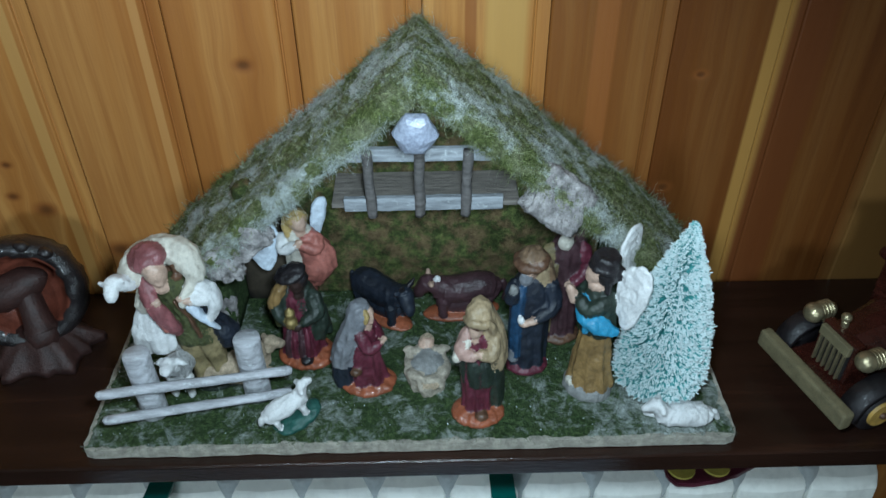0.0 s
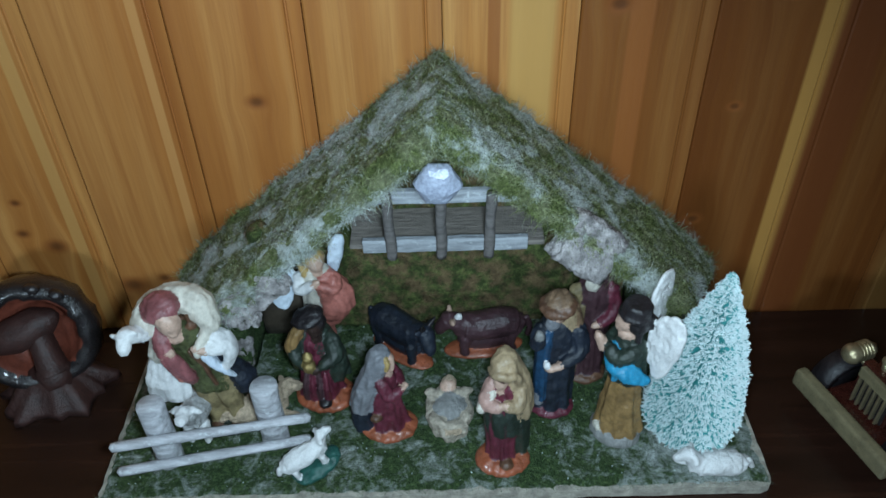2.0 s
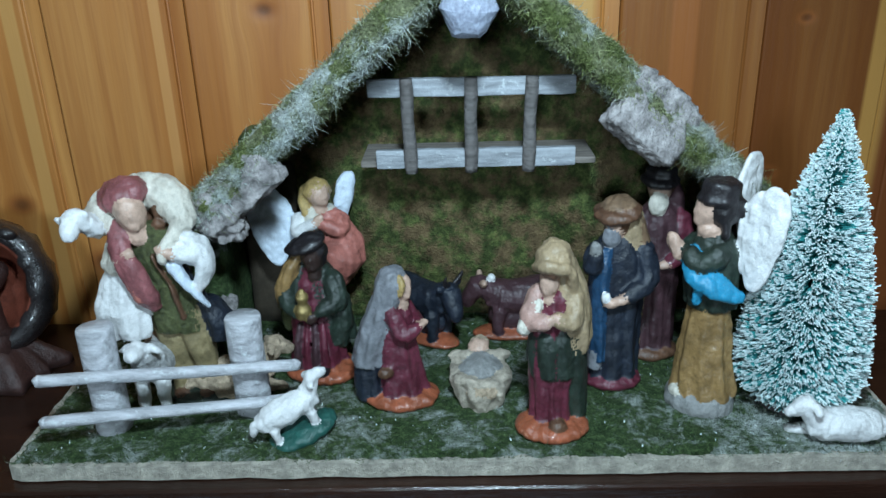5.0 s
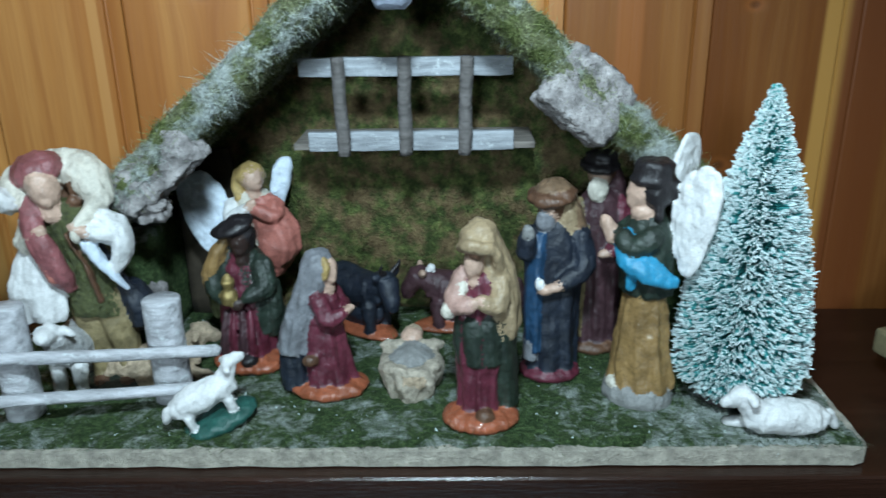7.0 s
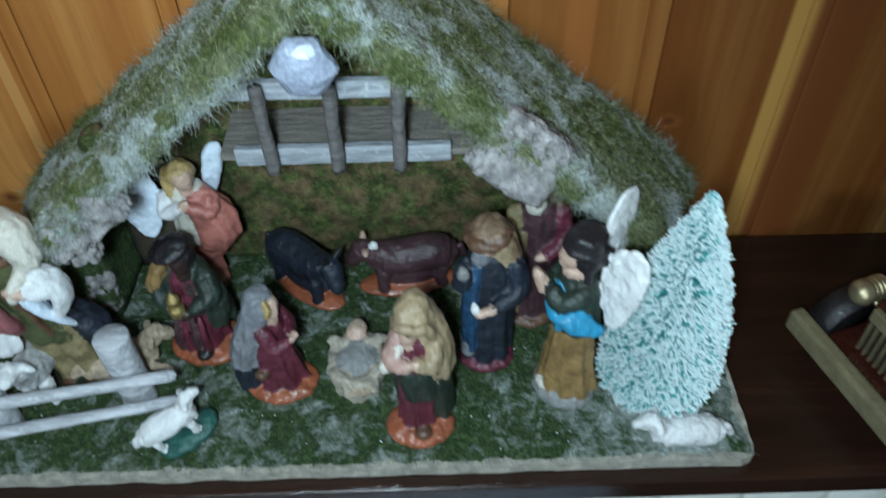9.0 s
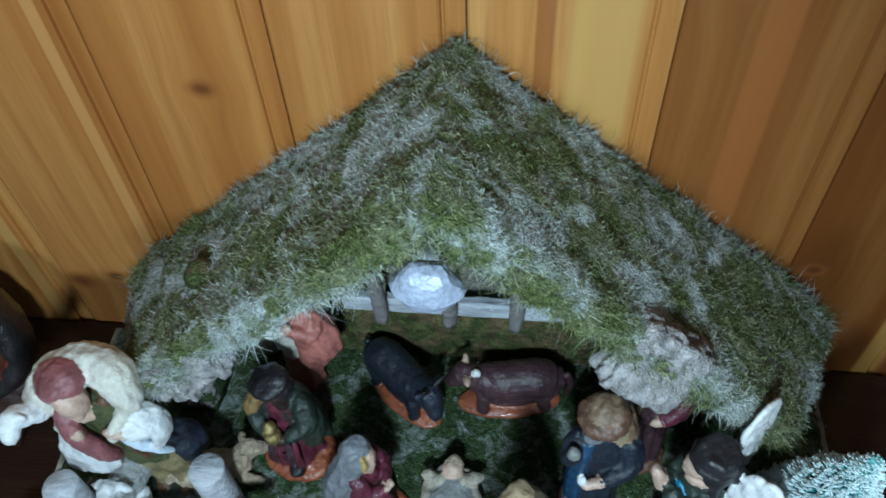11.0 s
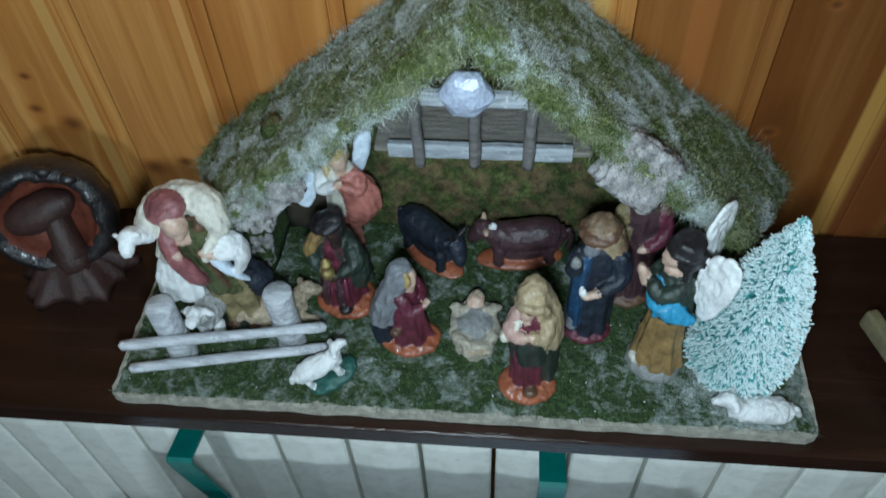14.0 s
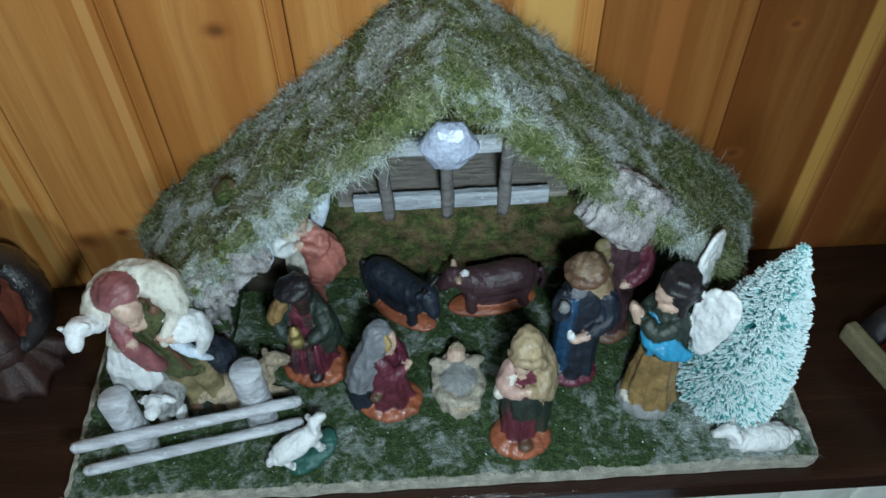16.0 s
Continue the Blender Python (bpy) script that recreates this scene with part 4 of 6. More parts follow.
def veiled_man():
    s = Sculpt()
    s.ball((-0.002, -0.006, 0.004), (0.0245, 0.0185, 0.0065), ORANGE, sub=3)
    s.loft([(0.004, -0.002, -0.002, 0.0135, 0.0130), (0.012, -0.003, -0.002, 0.0130, 0.0125), (0.03, -0.003, -0.001, 0.0135, 0.0125), (0.05, -0.002, 0, 0.0150, 0.0125), (0.064, -0.002, 0, 0.0145, 0.0115), (0.082, -0.002, 0, 0.0130, 0.0105), (0.09, -0.001, 0, 0.007, 0.007)], MAROON, 30, 8, 0.10, 0.2)
    s.loft([(0.004, 0.011, 0.004, 0.0105, 0.0115), (0.02, 0.0115, 0.004, 0.0100, 0.0120), (0.042, 0.009, 0.003, 0.0115, 0.0130), (0.06, 0.006, 0.002, 0.0130, 0.0130), (0.07, 0.004, 0.002, 0.0115, 0.0110)], GREEN, 26, 6, 0.08, 1.0)
    s.loft([(0.036, -0.001, -0.0010, 0.0152, 0.0132), (0.048, -0.002, -0.0012, 0.0160, 0.0134), (0.060, -0.002, -0.001, 0.0152, 0.0125), (0.067, -0.001, 0, 0.012, 0.010)], GREEN, 26, 7, 0.09, 2.2)
    s.loft([(0.050, 0.0105, 0.001, 0.0105, 0.0105), (0.056, 0.0110, 0.001, 0.0118, 0.0118), (0.070, 0.0095, 0.002, 0.0125, 0.0125), (0.086, 0.0065, 0.003, 0.0120, 0.0120), (0.096, 0.0028, 0.003, 0.0112, 0.0110), (0.105, -0.0008, 0.001, 0.0104, 0.0108), (0.1115, -0.0018, 0.0, 0.0082, 0.0086), (0.1135, -0.002, 0.0, 0.0038, 0.004)], TAN, 28, 7, 0.06, 0.7)
    head(s, (-0.0058, -0.0068, 0.0930), 0.0074, SKIN, None, (-0.62, -0.78))
    s.ball((-0.0040, -0.0035, 0.1045), (0.0112, 0.0112, 0.0078), TAN, (16, 12, 0), 3, 0.0006)
    s.limb([(-0.0150, -0.002, 0.0995), (-0.0115, -0.0120, 0.1035), (-0.0020, -0.0145, 0.1035), (0.0060, -0.0100, 0.0990), (0.0085, -0.0065, 0.0880)], [0.0024, 0.0032, 0.0034, 0.0034, 0.0030], TAN)
    s.limb([(-0.0095, -0.0118, 0.0995), (-0.0035, -0.0135, 0.0990)], [0.0022, 0.0022], BROWN)
    s.limb([(-0.012, -0.001, 0.084), (-0.0175, -0.008, 0.072), (-0.0085, -0.0155, 0.0725)], [0.0062, 0.0064, 0.0046], PINK)
    s.limb([(-0.013, -0.006, 0.080), (-0.0215, -0.0095, 0.068)], [0.0048, 0.0056], CREAM, 10, 0.6)
    s.limb([(0.010, -0.005, 0.082), (0.008, -0.0135, 0.072), (-0.002, -0.0155, 0.0745)], [0.006, 0.0056, 0.0042], TAN)
    s.limb([(-0.0075, -0.0155, 0.073), (-0.0015, -0.0165, 0.0765)], [0.0035, 0.0022], SKIN)
    s.limb([(0.004, -0.016, 0.0715), (-0.003, -0.017, 0.0755)], [0.0033, 0.0022], SKIN)
    s.ball((0.0005, -0.0165, 0.0095), (0.0060, 0.0055, 0.0035), BROWN)
    return s.done("veiled_figurine", "painted standing figure with tan veil on orange base", "figurine", pose(0.0535, 0.0335, G, 0, 0, 0) @ Matrix.Diagonal((0.87, 0.95, 1.0, 1)), group="nativity figurines")


def blue_king():
    s = Sculpt()
    s.ball((0, -0.002, 0.004), (0.0185, 0.0165, 0.0060), MAROON, sub=3)
    s.loft([(0.004, 0, 0, 0.0155, 0.0145), (0.02, 0, 0, 0.0150, 0.0140), (0.045, 0, 0.001, 0.0155, 0.0135), (0.07, 0, 0.001, 0.0165, 0.0130), (0.086, 0, 0.001, 0.0150, 0.0120), (0.095, 0, 0.001, 0.0110, 0.0095), (0.101, 0, 0.001, 0.006, 0.006)], NAVY, 30, 7, 0.09, 0.9)
    s.loft([(0.020, -0.0105, -0.005, 0.0055, 0.0095), (0.05, -0.0110, -0.005, 0.0058, 0.0098), (0.08, -0.0095, -0.004, 0.0065, 0.0095), (0.092, -0.007, -0.003, 0.005, 0.007)], BLUE, 20, 4, 0.08, 0.2)
    s.loft([(0.014, -0.0125, -0.007, 0.0045, 0.0065), (0.026, -0.0125, -0.007, 0.0045, 0.0065), (0.028, -0.0125, -0.007, 0.003, 0.004)], SLATE, 16)
    s.loft([(0.076, 0.0095, 0.003, 0.0075, 0.0100), (0.09, 0.0085, 0.003, 0.0090, 0.0110), (0.104, 0.0055, 0.003, 0.0090, 0.0105), (0.113, 0.0025, 0.002, 0.0085, 0.0095)], TAN, 22, 6, 0.07, 0.4)
    head(s, (-0.003, -0.003, 0.1050), 0.0086, SKIN, BROWN, (-0.78, -0.62))
    s.ball((-0.0062, -0.0070, 0.0995), (0.0058, 0.0044, 0.0072), SLATE, lump=0.0006)
    s.ball((-0.002, -0.0025, 0.1130), (0.0140, 0.0138, 0.0050), BROWN, (12, -8, 0), 3, 0.001)
    s.ball((-0.0015, -0.0010, 0.1160), (0.0105, 0.0102, 0.0046), HATBROWN, (12, -8, 0), 3, 0.0007)
    s.limb([(0.0040, 0.004, 0.1125), (0.0095, 0.002, 0.104), (0.0135, -0.001, 0.090), (0.0150, -0.001, 0.080)], [0.0070, 0.0076, 0.0070, 0.0040], HATBROWN, 10, 0.75)
    s.limb([(0.0135, -0.003, 0.090), (0.017, -0.0085, 0.073), (0.004, -0.0155, 0.064)], [0.0068, 0.0068, 0.0050], NAVY)
    s.limb([(-0.0135, -0.003, 0.090), (-0.0165, -0.0105, 0.082), (-0.0155, -0.0155, 0.092)], [0.0062, 0.006, 0.0042], NAVY)
    s.ball((-0.0160, -0.0160, 0.0950), (0.0036, 0.0036, 0.0052), GREYBASE)
    s.limb([(0.003, -0.016, 0.0635), (-0.005, -0.0175, 0.0615), (-0.009, -0.017, 0.0600)], [0.0038, 0.0032, 0.0022], SKIN)
    s.ball((-0.009, -0.0165, 0.0640), (0.0030, 0.0030, 0.0042), WHITE)
    return s.done("king_figurine", "painted standing king in navy robe with tan headscarf", "figurine", pose(0.0950, 0.0815, G, 0, 0, 0), group="nativity figurines")


def maroon_king():
    s = Sculpt()
    s.ball((0, -0.002, 0.004), (0.0185, 0.0165, 0.0060), BROWN, sub=3)
    s.loft([(0.004, 0, 0, 0.0150, 0.0135), (0.03, 0, 0, 0.0145, 0.0130), (0.06, 0, 0, 0.0150, 0.0125), (0.088, 0, 0, 0.0150, 0.0115), (0.100, 0, 0, 0.0120, 0.0100), (0.107, 0, 0, 0.006, 0.006)], PLUM, 30, 8, 0.09, 0.5)
    s.loft([(0.012, -0.0125, -0.005, 0.0050, 0.0080), (0.05, -0.0120, -0.005, 0.0056, 0.0085), (0.085, -0.010, -0.004, 0.0050, 0.0075)], KHAKI, 18, 4, 0.08)
    s.limb([(-0.0125, -0.002, 0.096), (-0.018, -0.009, 0.082), (-0.0185, -0.015, 0.092)], [0.006, 0.006, 0.0042], KHAKI)
    s.ball((-0.0190, -0.0155, 0.0965), (0.0045, 0.0045, 0.0050), GOLD)
    s.limb([(0.0125, -0.002, 0.096), (0.0165, -0.008, 0.078), (0.006, -0.0145, 0.070)], [0.0064, 0.0062, 0.0045], MAROON)
    s.limb([(0.006, -0.0145, 0.0695), (0.0, -0.0165, 0.0690)], [0.0034, 0.0022], SKIN)
    head(s, (-0.001, -0.003, 0.1150), 0.0088, SKIN, BROWN, (-0.35, -0.93))
    s.ball((-0.003, -0.0095, 0.1075), (0.0064, 0.0044, 0.0080), CREAM, lump=0.0008)
    s.limb([(0.007, 0.002, 0.117), (0.010, 0.004, 0.104), (0.0115, 0.005, 0.088)], [0.005, 0.0068, 0.006], PLUM)
    s.ball((-0.001, -0.002, 0.1210), (0.0122, 0.0122, 0.0040), BLACK, (12, 0, 0), 3)
    s.loft([(0.121, 0, 0, 0.0092, 0.0092), (0.1265, 0, 0, 0.0098, 0.0098), (0.1285, 0, 0, 0.0075, 0.0075)], BLACK, 22)
    return s.done("king_figurine", "painted standing bearded king in plum robe, black hat", "figurine", pose(0.1265, 0.1165, G, 0, 0, 0), group="nativity figurines")


def praying_angel():
    s = Sculpt()
    s.loft([(0.0, 0, -0.001, 0.0190, 0.0165), (0.004, 0, -0.001, 0.0195, 0.0170), (0.009, 0, -0.001, 0.0180, 0.0155), (0.011, 0, -0.001, 0.015, 0.013)], GREYBASE, 28)
    s.ball((-0.009, -0.010, 0.0100), (0.0060, 0.0050, 0.0036), CREAM)
    s.loft([(0.009, 0.001, 0, 0.0175, 0.0150), (0.014, 0.001, 0, 0.0172, 0.0148), (0.03, 0, 0, 0.0150, 0.0130), (0.05, 0, 0, 0.0125, 0.0110), (0.068, 0, 0, 0.0105, 0.0095)], GOLDBROWN, 32, 9, 0.10, 0.3)
    s.loft([(0.060, 0, 0, 0.0135, 0.0115), (0.066, 0, 0, 0.0140, 0.0120), (0.078, -0.001, 0, 0.0145, 0.0120), (0.092, -0.001, 0, 0.0145, 0.0110), (0.099, -0.001, 0, 0.0100, 0.0085), (0.104, -0.001, 0, 0.0055, 0.0055)], GREEN, 28, 6, 0.07, 1.1)
    s.limb([(-0.0085, -0.0095, 0.089), (-0.004, -0.0135, 0.082), (0.006, -0.0135, 0.076), (0.0165, -0.0085, 0.071)], [0.0066, 0.0085, 0.0074, 0.0042], SKY, 10, 0.7)
    s.limb([(-0.003, -0.013, 0.078), (-0.004, -0.013, 0.066)], [0.0056, 0.0030], SKY, 10, 0.6)
    s.limb([(0.006, -0.009, 0.092), (-0.003, -0.0150, 0.087), (-0.011, -0.0125, 0.092)], [0.0060, 0.0056, 0.0044], GREEN)
    s.limb([(-0.010, 0.004, 0.094), (-0.015, -0.003, 0.088), (-0.0145, -0.0095, 0.092)], [0.0056, 0.0052, 0.0042], GREEN)
    s.limb([(-0.0150, -0.0115, 0.0895), (-0.0200, -0.0125, 0.0985)], [0.0046, 0.0028], SKIN)
    s.limb([(-0.0175, -0.0085, 0.0895), (-0.0210, -0.0110, 0.0980)], [0.0044, 0.0026], SKIN)
    s.ball((-0.003, -0.003, 0.1025), (0.0072, 0.0070, 0.0048), SKIN)
    head(s, (-0.0045, -0.0030, 0.1130), 0.0090, SKIN, None, (-0.80, -0.6))
    s.ball((0.0030, -0.0005, 0.1135), (0.0088, 0.0098, 0.0096), BLACK, (0, 0, 0), 3, 0.0006)
    s.loft([(0.1170, -0.0005, -0.001, 0.0106, 0.0106), (0.1190, -0.0005, -0.001, 0.0116, 0.0116), (0.1205, 0.0, -0.001, 0.0100, 0.0100), (0.1265, 0.0005, -0.001, 0.0096, 0.0096), (0.1280, 0.0005, -0.001, 0.0080, 0.0080)], BLACK, 26)
    s.limb([(0.0090, 0.002, 0.1150), (0.0145, 0.003, 0.1100), (0.0170, 0.003, 0.1085)], [0.0052, 0.0046, 0.0026], BLACK, 12, 0.8)
    s.limb([(0.0055, -0.007, 0.1110), (0.0065, -0.008, 0.1020)], [0.0030, 0.0022], BLACK)
    s.wing(pose(0.0070, -0.0010, 0.078, -4, 0, -14), 0.0330, 0.046, WHITE, 11)
    s.wing(pose(0.0060, 0.0080, 0.090, -4, 2, 76), 0.0310, 0.044, WHITE)
    return s.done("angel_figurine", "painted praying angel with white wings and blue sash", "figurine", pose(0.1425, 0.0535, G, 0, 0, -34) @ Matrix.Diagonal((1.03, 1.03, 1.085, 1)), group="nativity figurines")


def trumpet_angel():
    s = Sculpt()
    s.ball((-0.004, 0.003, 0.004), (0.013, 0.011, 0.006), BROWN)
    s.loft([(0.004, -0.004, 0.003, 0.0105, 0.0095), (0.03, -0.003, 0.003, 0.0095, 0.0085), (0.055, -0.001, 0.001, 0.0100, 0.0085)], CORAL, 26, 6, 0.08)
    s.loft([(0.052, -0.001, 0, 0.0105, 0.0090), (0.07, 0, 0, 0.0115, 0.0095), (0.09, 0, 0, 0.0115, 0.0085), (0.098, 0, 0, 0.0075, 0.007)], CREAM, 26, 6, 0.08)
    s.loft([(0.040, 0.007, -0.001, 0.0060, 0.0070), (0.052, 0.0095, -0.003, 0.0100, 0.0100), (0.060, 0.012, -0.003, 0.0120, 0.0115), (0.074, 0.011, -0.002, 0.0122, 0.0112), (0.086, 0.0075, -0.002, 0.0105, 0.0095), (0.096, 0.0035, -0.001, 0.0062, 0.006)], CORAL, 26, 6, 0.07, 0.5)
    s.limb([(0.011, -0.003, 0.090), (0.012, -0.0105, 0.084), (0.003, -0.0125, 0.090)], [0.0058, 0.0052, 0.0036], CORAL)
    s.limb([(-0.010, -0.001, 0.090), (-0.0105, -0.0095, 0.083), (-0.001, -0.0125, 0.091)], [0.0056, 0.0050, 0.0034], WHITE)
    s.limb([(0.0, -0.0125, 0.0905), (0.003, -0.0135, 0.0955)], [0.0034, 0.0024], SKIN)
    head(s, (0.0015, -0.004, 0.1075), 0.0080, SKIN, BLOND, (0.55, -0.83))
    s.limb([(-0.0055, 0.0, 0.111), (-0.0075, -0.002, 0.102), (-0.006, -0.005, 0.094)], [0.0038, 0.0036, 0.0022], BLOND)
    s.wing(pose(-0.009, -0.003, 0.062, -8, 0, 0) @ Matrix.Diagonal((-1, 1, 1, 1)) @ pose(0, 0, 0, 0, 4, -2), 0.0340, 0.047, WINGBLUE)
    s.wing(pose(0.003, 0.008, 0.082, -6, 10, 20), 0.0150, 0.034, WINGBLUE)
    return s.done("angel_figurine", "painted fair-haired angel with coral cloak, pale blue wings", "figurine", pose(-0.0920, 0.1455, G, 0, 0, 0) @ Matrix.Diagonal((1.2, 1.1, 1.0, 1)), group="nativity figurines")


def shepherd():
    s = Sculpt()
    s.ball((0.002, -0.001, 0.003), (0.024, 0.020, 0.0055), GREEN, sub=3)
    for x in (-0.0065, 0.0085):
        s.loft([(0.003, x, -0.002, 0.0085, 0.0090), (0.015, x, -0.002, 0.0080, 0.0085), (0.03, x, -0.001, 0.0092, 0.0095), (0.05, x * 0.8, 0, 0.0105, 0.0105), (0.064, x * 0.6, 0, 0.0105, 0.0105)], KHAKI, 22, 5, 0.10, x * 300)
        s.ball((x, -0.008, 0.0045), (0.0068, 0.0100, 0.0050), BROWN)
    s.loft([(0.048, 0, 0, 0.0168, 0.0135), (0.06, 0, 0, 0.0165, 0.0130), (0.08, 0, 0, 0.0160, 0.0125), (0.1, 0, 0, 0.0170, 0.0120), (0.111, 0, 0, 0.0130, 0.0100), (0.117, 0, 0, 0.006, 0.006)], MOSSGREEN, 30, 6, 0.05, 0.2)
    s.loft([(0.038, 0.021, 0.005, 0.0090, 0.0105), (0.050, 0.022, 0.005, 0.0100, 0.0118), (0.064, 0.019, 0.004, 0.0065, 0.008)], NAVY, 20, 4, 0.06)
    s.limb([(0.012, -0.004, 0.098), (0.018, -0.004, 0.080), (0.021, 0.0, 0.062)], [0.0020, 0.0022, 0.0020], NAVY)
    s.loft([(0.048, -0.0265, -0.016, 0.0120, 0.0050), (0.054, -0.0270, -0.015, 0.0150, 0.0066), (0.068, -0.0250, -0.012, 0.0150, 0.0080), (0.084, -0.0210, -0.007, 0.0120, 0.0090), (0.100, -0.0165, -0.003, 0.0085, 0.0078)], WHITE, 24, 5, 0.13, 0.8)
    s.limb([(-0.016, -0.003, 0.106), (-0.0215, -0.010, 0.094), (-0.0115, -0.0170, 0.100)], [0.0076, 0.0070, 0.0050], CREAM)
    s.limb([(-0.0125, -0.0170, 0.0995), (-0.0065, -0.0190, 0.1045)], [0.0046, 0.0032], SKIN)
    s.limb([(0.016, -0.003, 0.106), (0.0250, -0.009, 0.099), (0.0175, -0.0145, 0.102)], [0.0072, 0.0064, 0.0048], WHITE)
    s.limb([(0.0165, -0.0145, 0.1015), (0.0095, -0.0165, 0.1055)], [0.0044, 0.0032], SKIN)
    s.limb([(0.021, -0.004, 0.109), (0.0285, -0.005, 0.104), (0.0295, -0.006, 0.093), (0.0250, -0.008, 0.082), (0.0205, -0.009, 0.075)], [0.0066, 0.0080, 0.0086, 0.0070, 0.0036], WHITE, 12, 0.55)
    s.limb([(0.0135, -0.0125, 0.093), (0.0165, -0.0125, 0.084), (0.0215, -0.0110, 0.074), (0.0245, -0.009, 0.066)], [0.0056, 0.0050, 0.0034, 0.0020], WINGBLUE, 10, 0.7)
    s.limb([(-0.011, -0.008, 0.118), (-0.0125, -0.0150, 0.108), (-0.0085, -0.0185, 0.092), (-0.0055, -0.0175, 0.076), (-0.0045, -0.016, 0.070)], [0.0046, 0.0068, 0.0080, 0.0076, 0.0044], ROSE, 12, 0.7)
    s.limb([(-0.0125, -0.0185, 0.088), (-0.0085, -0.0205, 0.076)], [0.0034, 0.0030], CORAL, 8, 0.6)
    s.limb([(0.0035, -0.0140, 0.100), (0.0085, -0.0135, 0.078), (0.0090, -0.012, 0.060)], [0.0018, 0.0022, 0.0018], BROWN, 8, 0.6)
    head(s, (-0.003, -0.0085, 0.1255), 0.0104, SKIN, None, (0.38, -0.92))
    rng = random.Random(4)
    for k in range(26):
        t = math.pi * (-0.12 + 1.24 * k / 25)
        s.ball((-0.004 + 0.0128 * math.cos(t), 0.001 + 0.0060 * math.sin(t) + rng.uniform(-0.0025, 0.001), 0.1215 + rng.uniform(-0.0065, 0.0055)), rng.uniform(0.0030, 0.0044), BROWN, sub=2, lump=0.0007, size=0.003)
    s.ball((-0.0075, -0.001, 0.1345), (0.0150, 0.0130, 0.0082), ROSE, (16, -18, 0), 3, 0.0009)
    s.ball((-0.0140, 0.000, 0.1300), (0.0060, 0.0080, 0.0070), ROSE, (0, -20, 0), 3, 0.0009)
    # the lamb across his shoulders
    s.limb([(-0.0240, -0.012, 0.118), (-0.0185, 0.004, 0.1265), (-0.001, 0.0115, 0.1305), (0.0145, 0.008, 0.1285), (0.0225, -0.003, 0.118)], [0.0076, 0.0104, 0.0125, 0.0122, 0.0078], CREAM)
    s.limb([(-0.0225, -0.013, 0.1190), (-0.0275, -0.0195, 0.1260), (-0.0300, -0.0225, 0.1255)], [0.0064, 0.0062, 0.0056], WHITE)
    s.limb([(-0.0298, -0.0225, 0.1265), (-0.0302, -0.0295, 0.1190)], [0.0058, 0.0040], WHITE)
    s.ball((-0.0360, -0.0205, 0.1250), (0.0044, 0.0024, 0.0032), WHITE, (0, 30, 0))
    s.ball((-0.0232, -0.0215, 0.1285), (0.0044, 0.0024, 0.0032), WHITE, (0, -30, 0))
    s.limb([(0.019, -0.006, 0.114), (0.012, -0.0155, 0.106), (0.009, -0.0170, 0.098)], [0.0042, 0.0032, 0.0026], CREAM)
    s.limb([(-0.017, -0.012, 0.108), (-0.013, -0.018, 0.098)], [0.0042, 0.0030], CREAM)
    return s.done("shepherd_figurine", "painted shepherd in maroon beret carrying a white lamb", "figurine", pose(-0.1630, 0.0760, G, 0, 0, 0), group="nativity figurines", lean=(-0.115, -0.075))


def ox(m, body_mat, base_mat, label, horns, name):
    """A lying or standing beast: long body, head lowered forwards along +x."""
    s = Sculpt()
    s.ball((0.0, 0, 0.0035), (0.036, 0.0150, 0.0050), base_mat, sub=3)
    s.limb([(-0.027, 0, 0.029), (-0.016, 0, 0.032), (0.004, 0, 0.031), (0.018, 0, 0.033)], [0.0125, 0.0140, 0.0132, 0.0120], body_mat, 18)
    s.ball((-0.003, 0, 0.017), (0.027, 0.0105, 0.013), body_mat, sub=3)
    s.limb([(0.017, 0, 0.035), (0.026, 0, 0.040), (0.030, -0.001, 0.041)], [0.0105, 0.0085, 0.0075], body_mat, 14)
    s.limb([(0.030, -0.001, 0.0425), (0.036, -0.003, 0.034), (0.0385, -0.004, 0.0275)], [0.0082, 0.0066, 0.0050], body_mat, 14)
    for x, y in ((-0.024, 0.007), (-0.024, -0.007), (0.017, 0.007), (0.017, -0.007)):
        s.limb([(x, y, 0.024), (x + 0.002, y * 1.1, 0.012), (x, y * 1.1, 0.004)], [0.0062, 0.0040, 0.0042], body_mat)
    s.limb([(-0.038, 0, 0.034), (-0.041, 0.001, 0.024), (-0.039, 0.002, 0.014)], [0.0024, 0.0020, 0.0026], body_mat)
    if not horns:
        s.ball((0.0225, 0.0035, 0.0485), (0.0034, 0.0030, 0.0034), WHITE)
    for y in (-1, 1):
        s.ball((0.0290, y * 0.0085, 0.0465), (0.0026, 0.0052, 0.0030), body_mat if horns else SKIN, (y * 25, 0, 0))
        if horns:
            s.limb([(0.031, y * 0.004, 0.049), (0.0325, y * 0.0085, 0.0525), (0.034, y * 0.0085, 0.0565)], [0.0020, 0.0016, 0.0007], BLACK)
    return s.done(name, label, "figurine", m, 0.0006, group="nativity figurines", folds=0.00025)


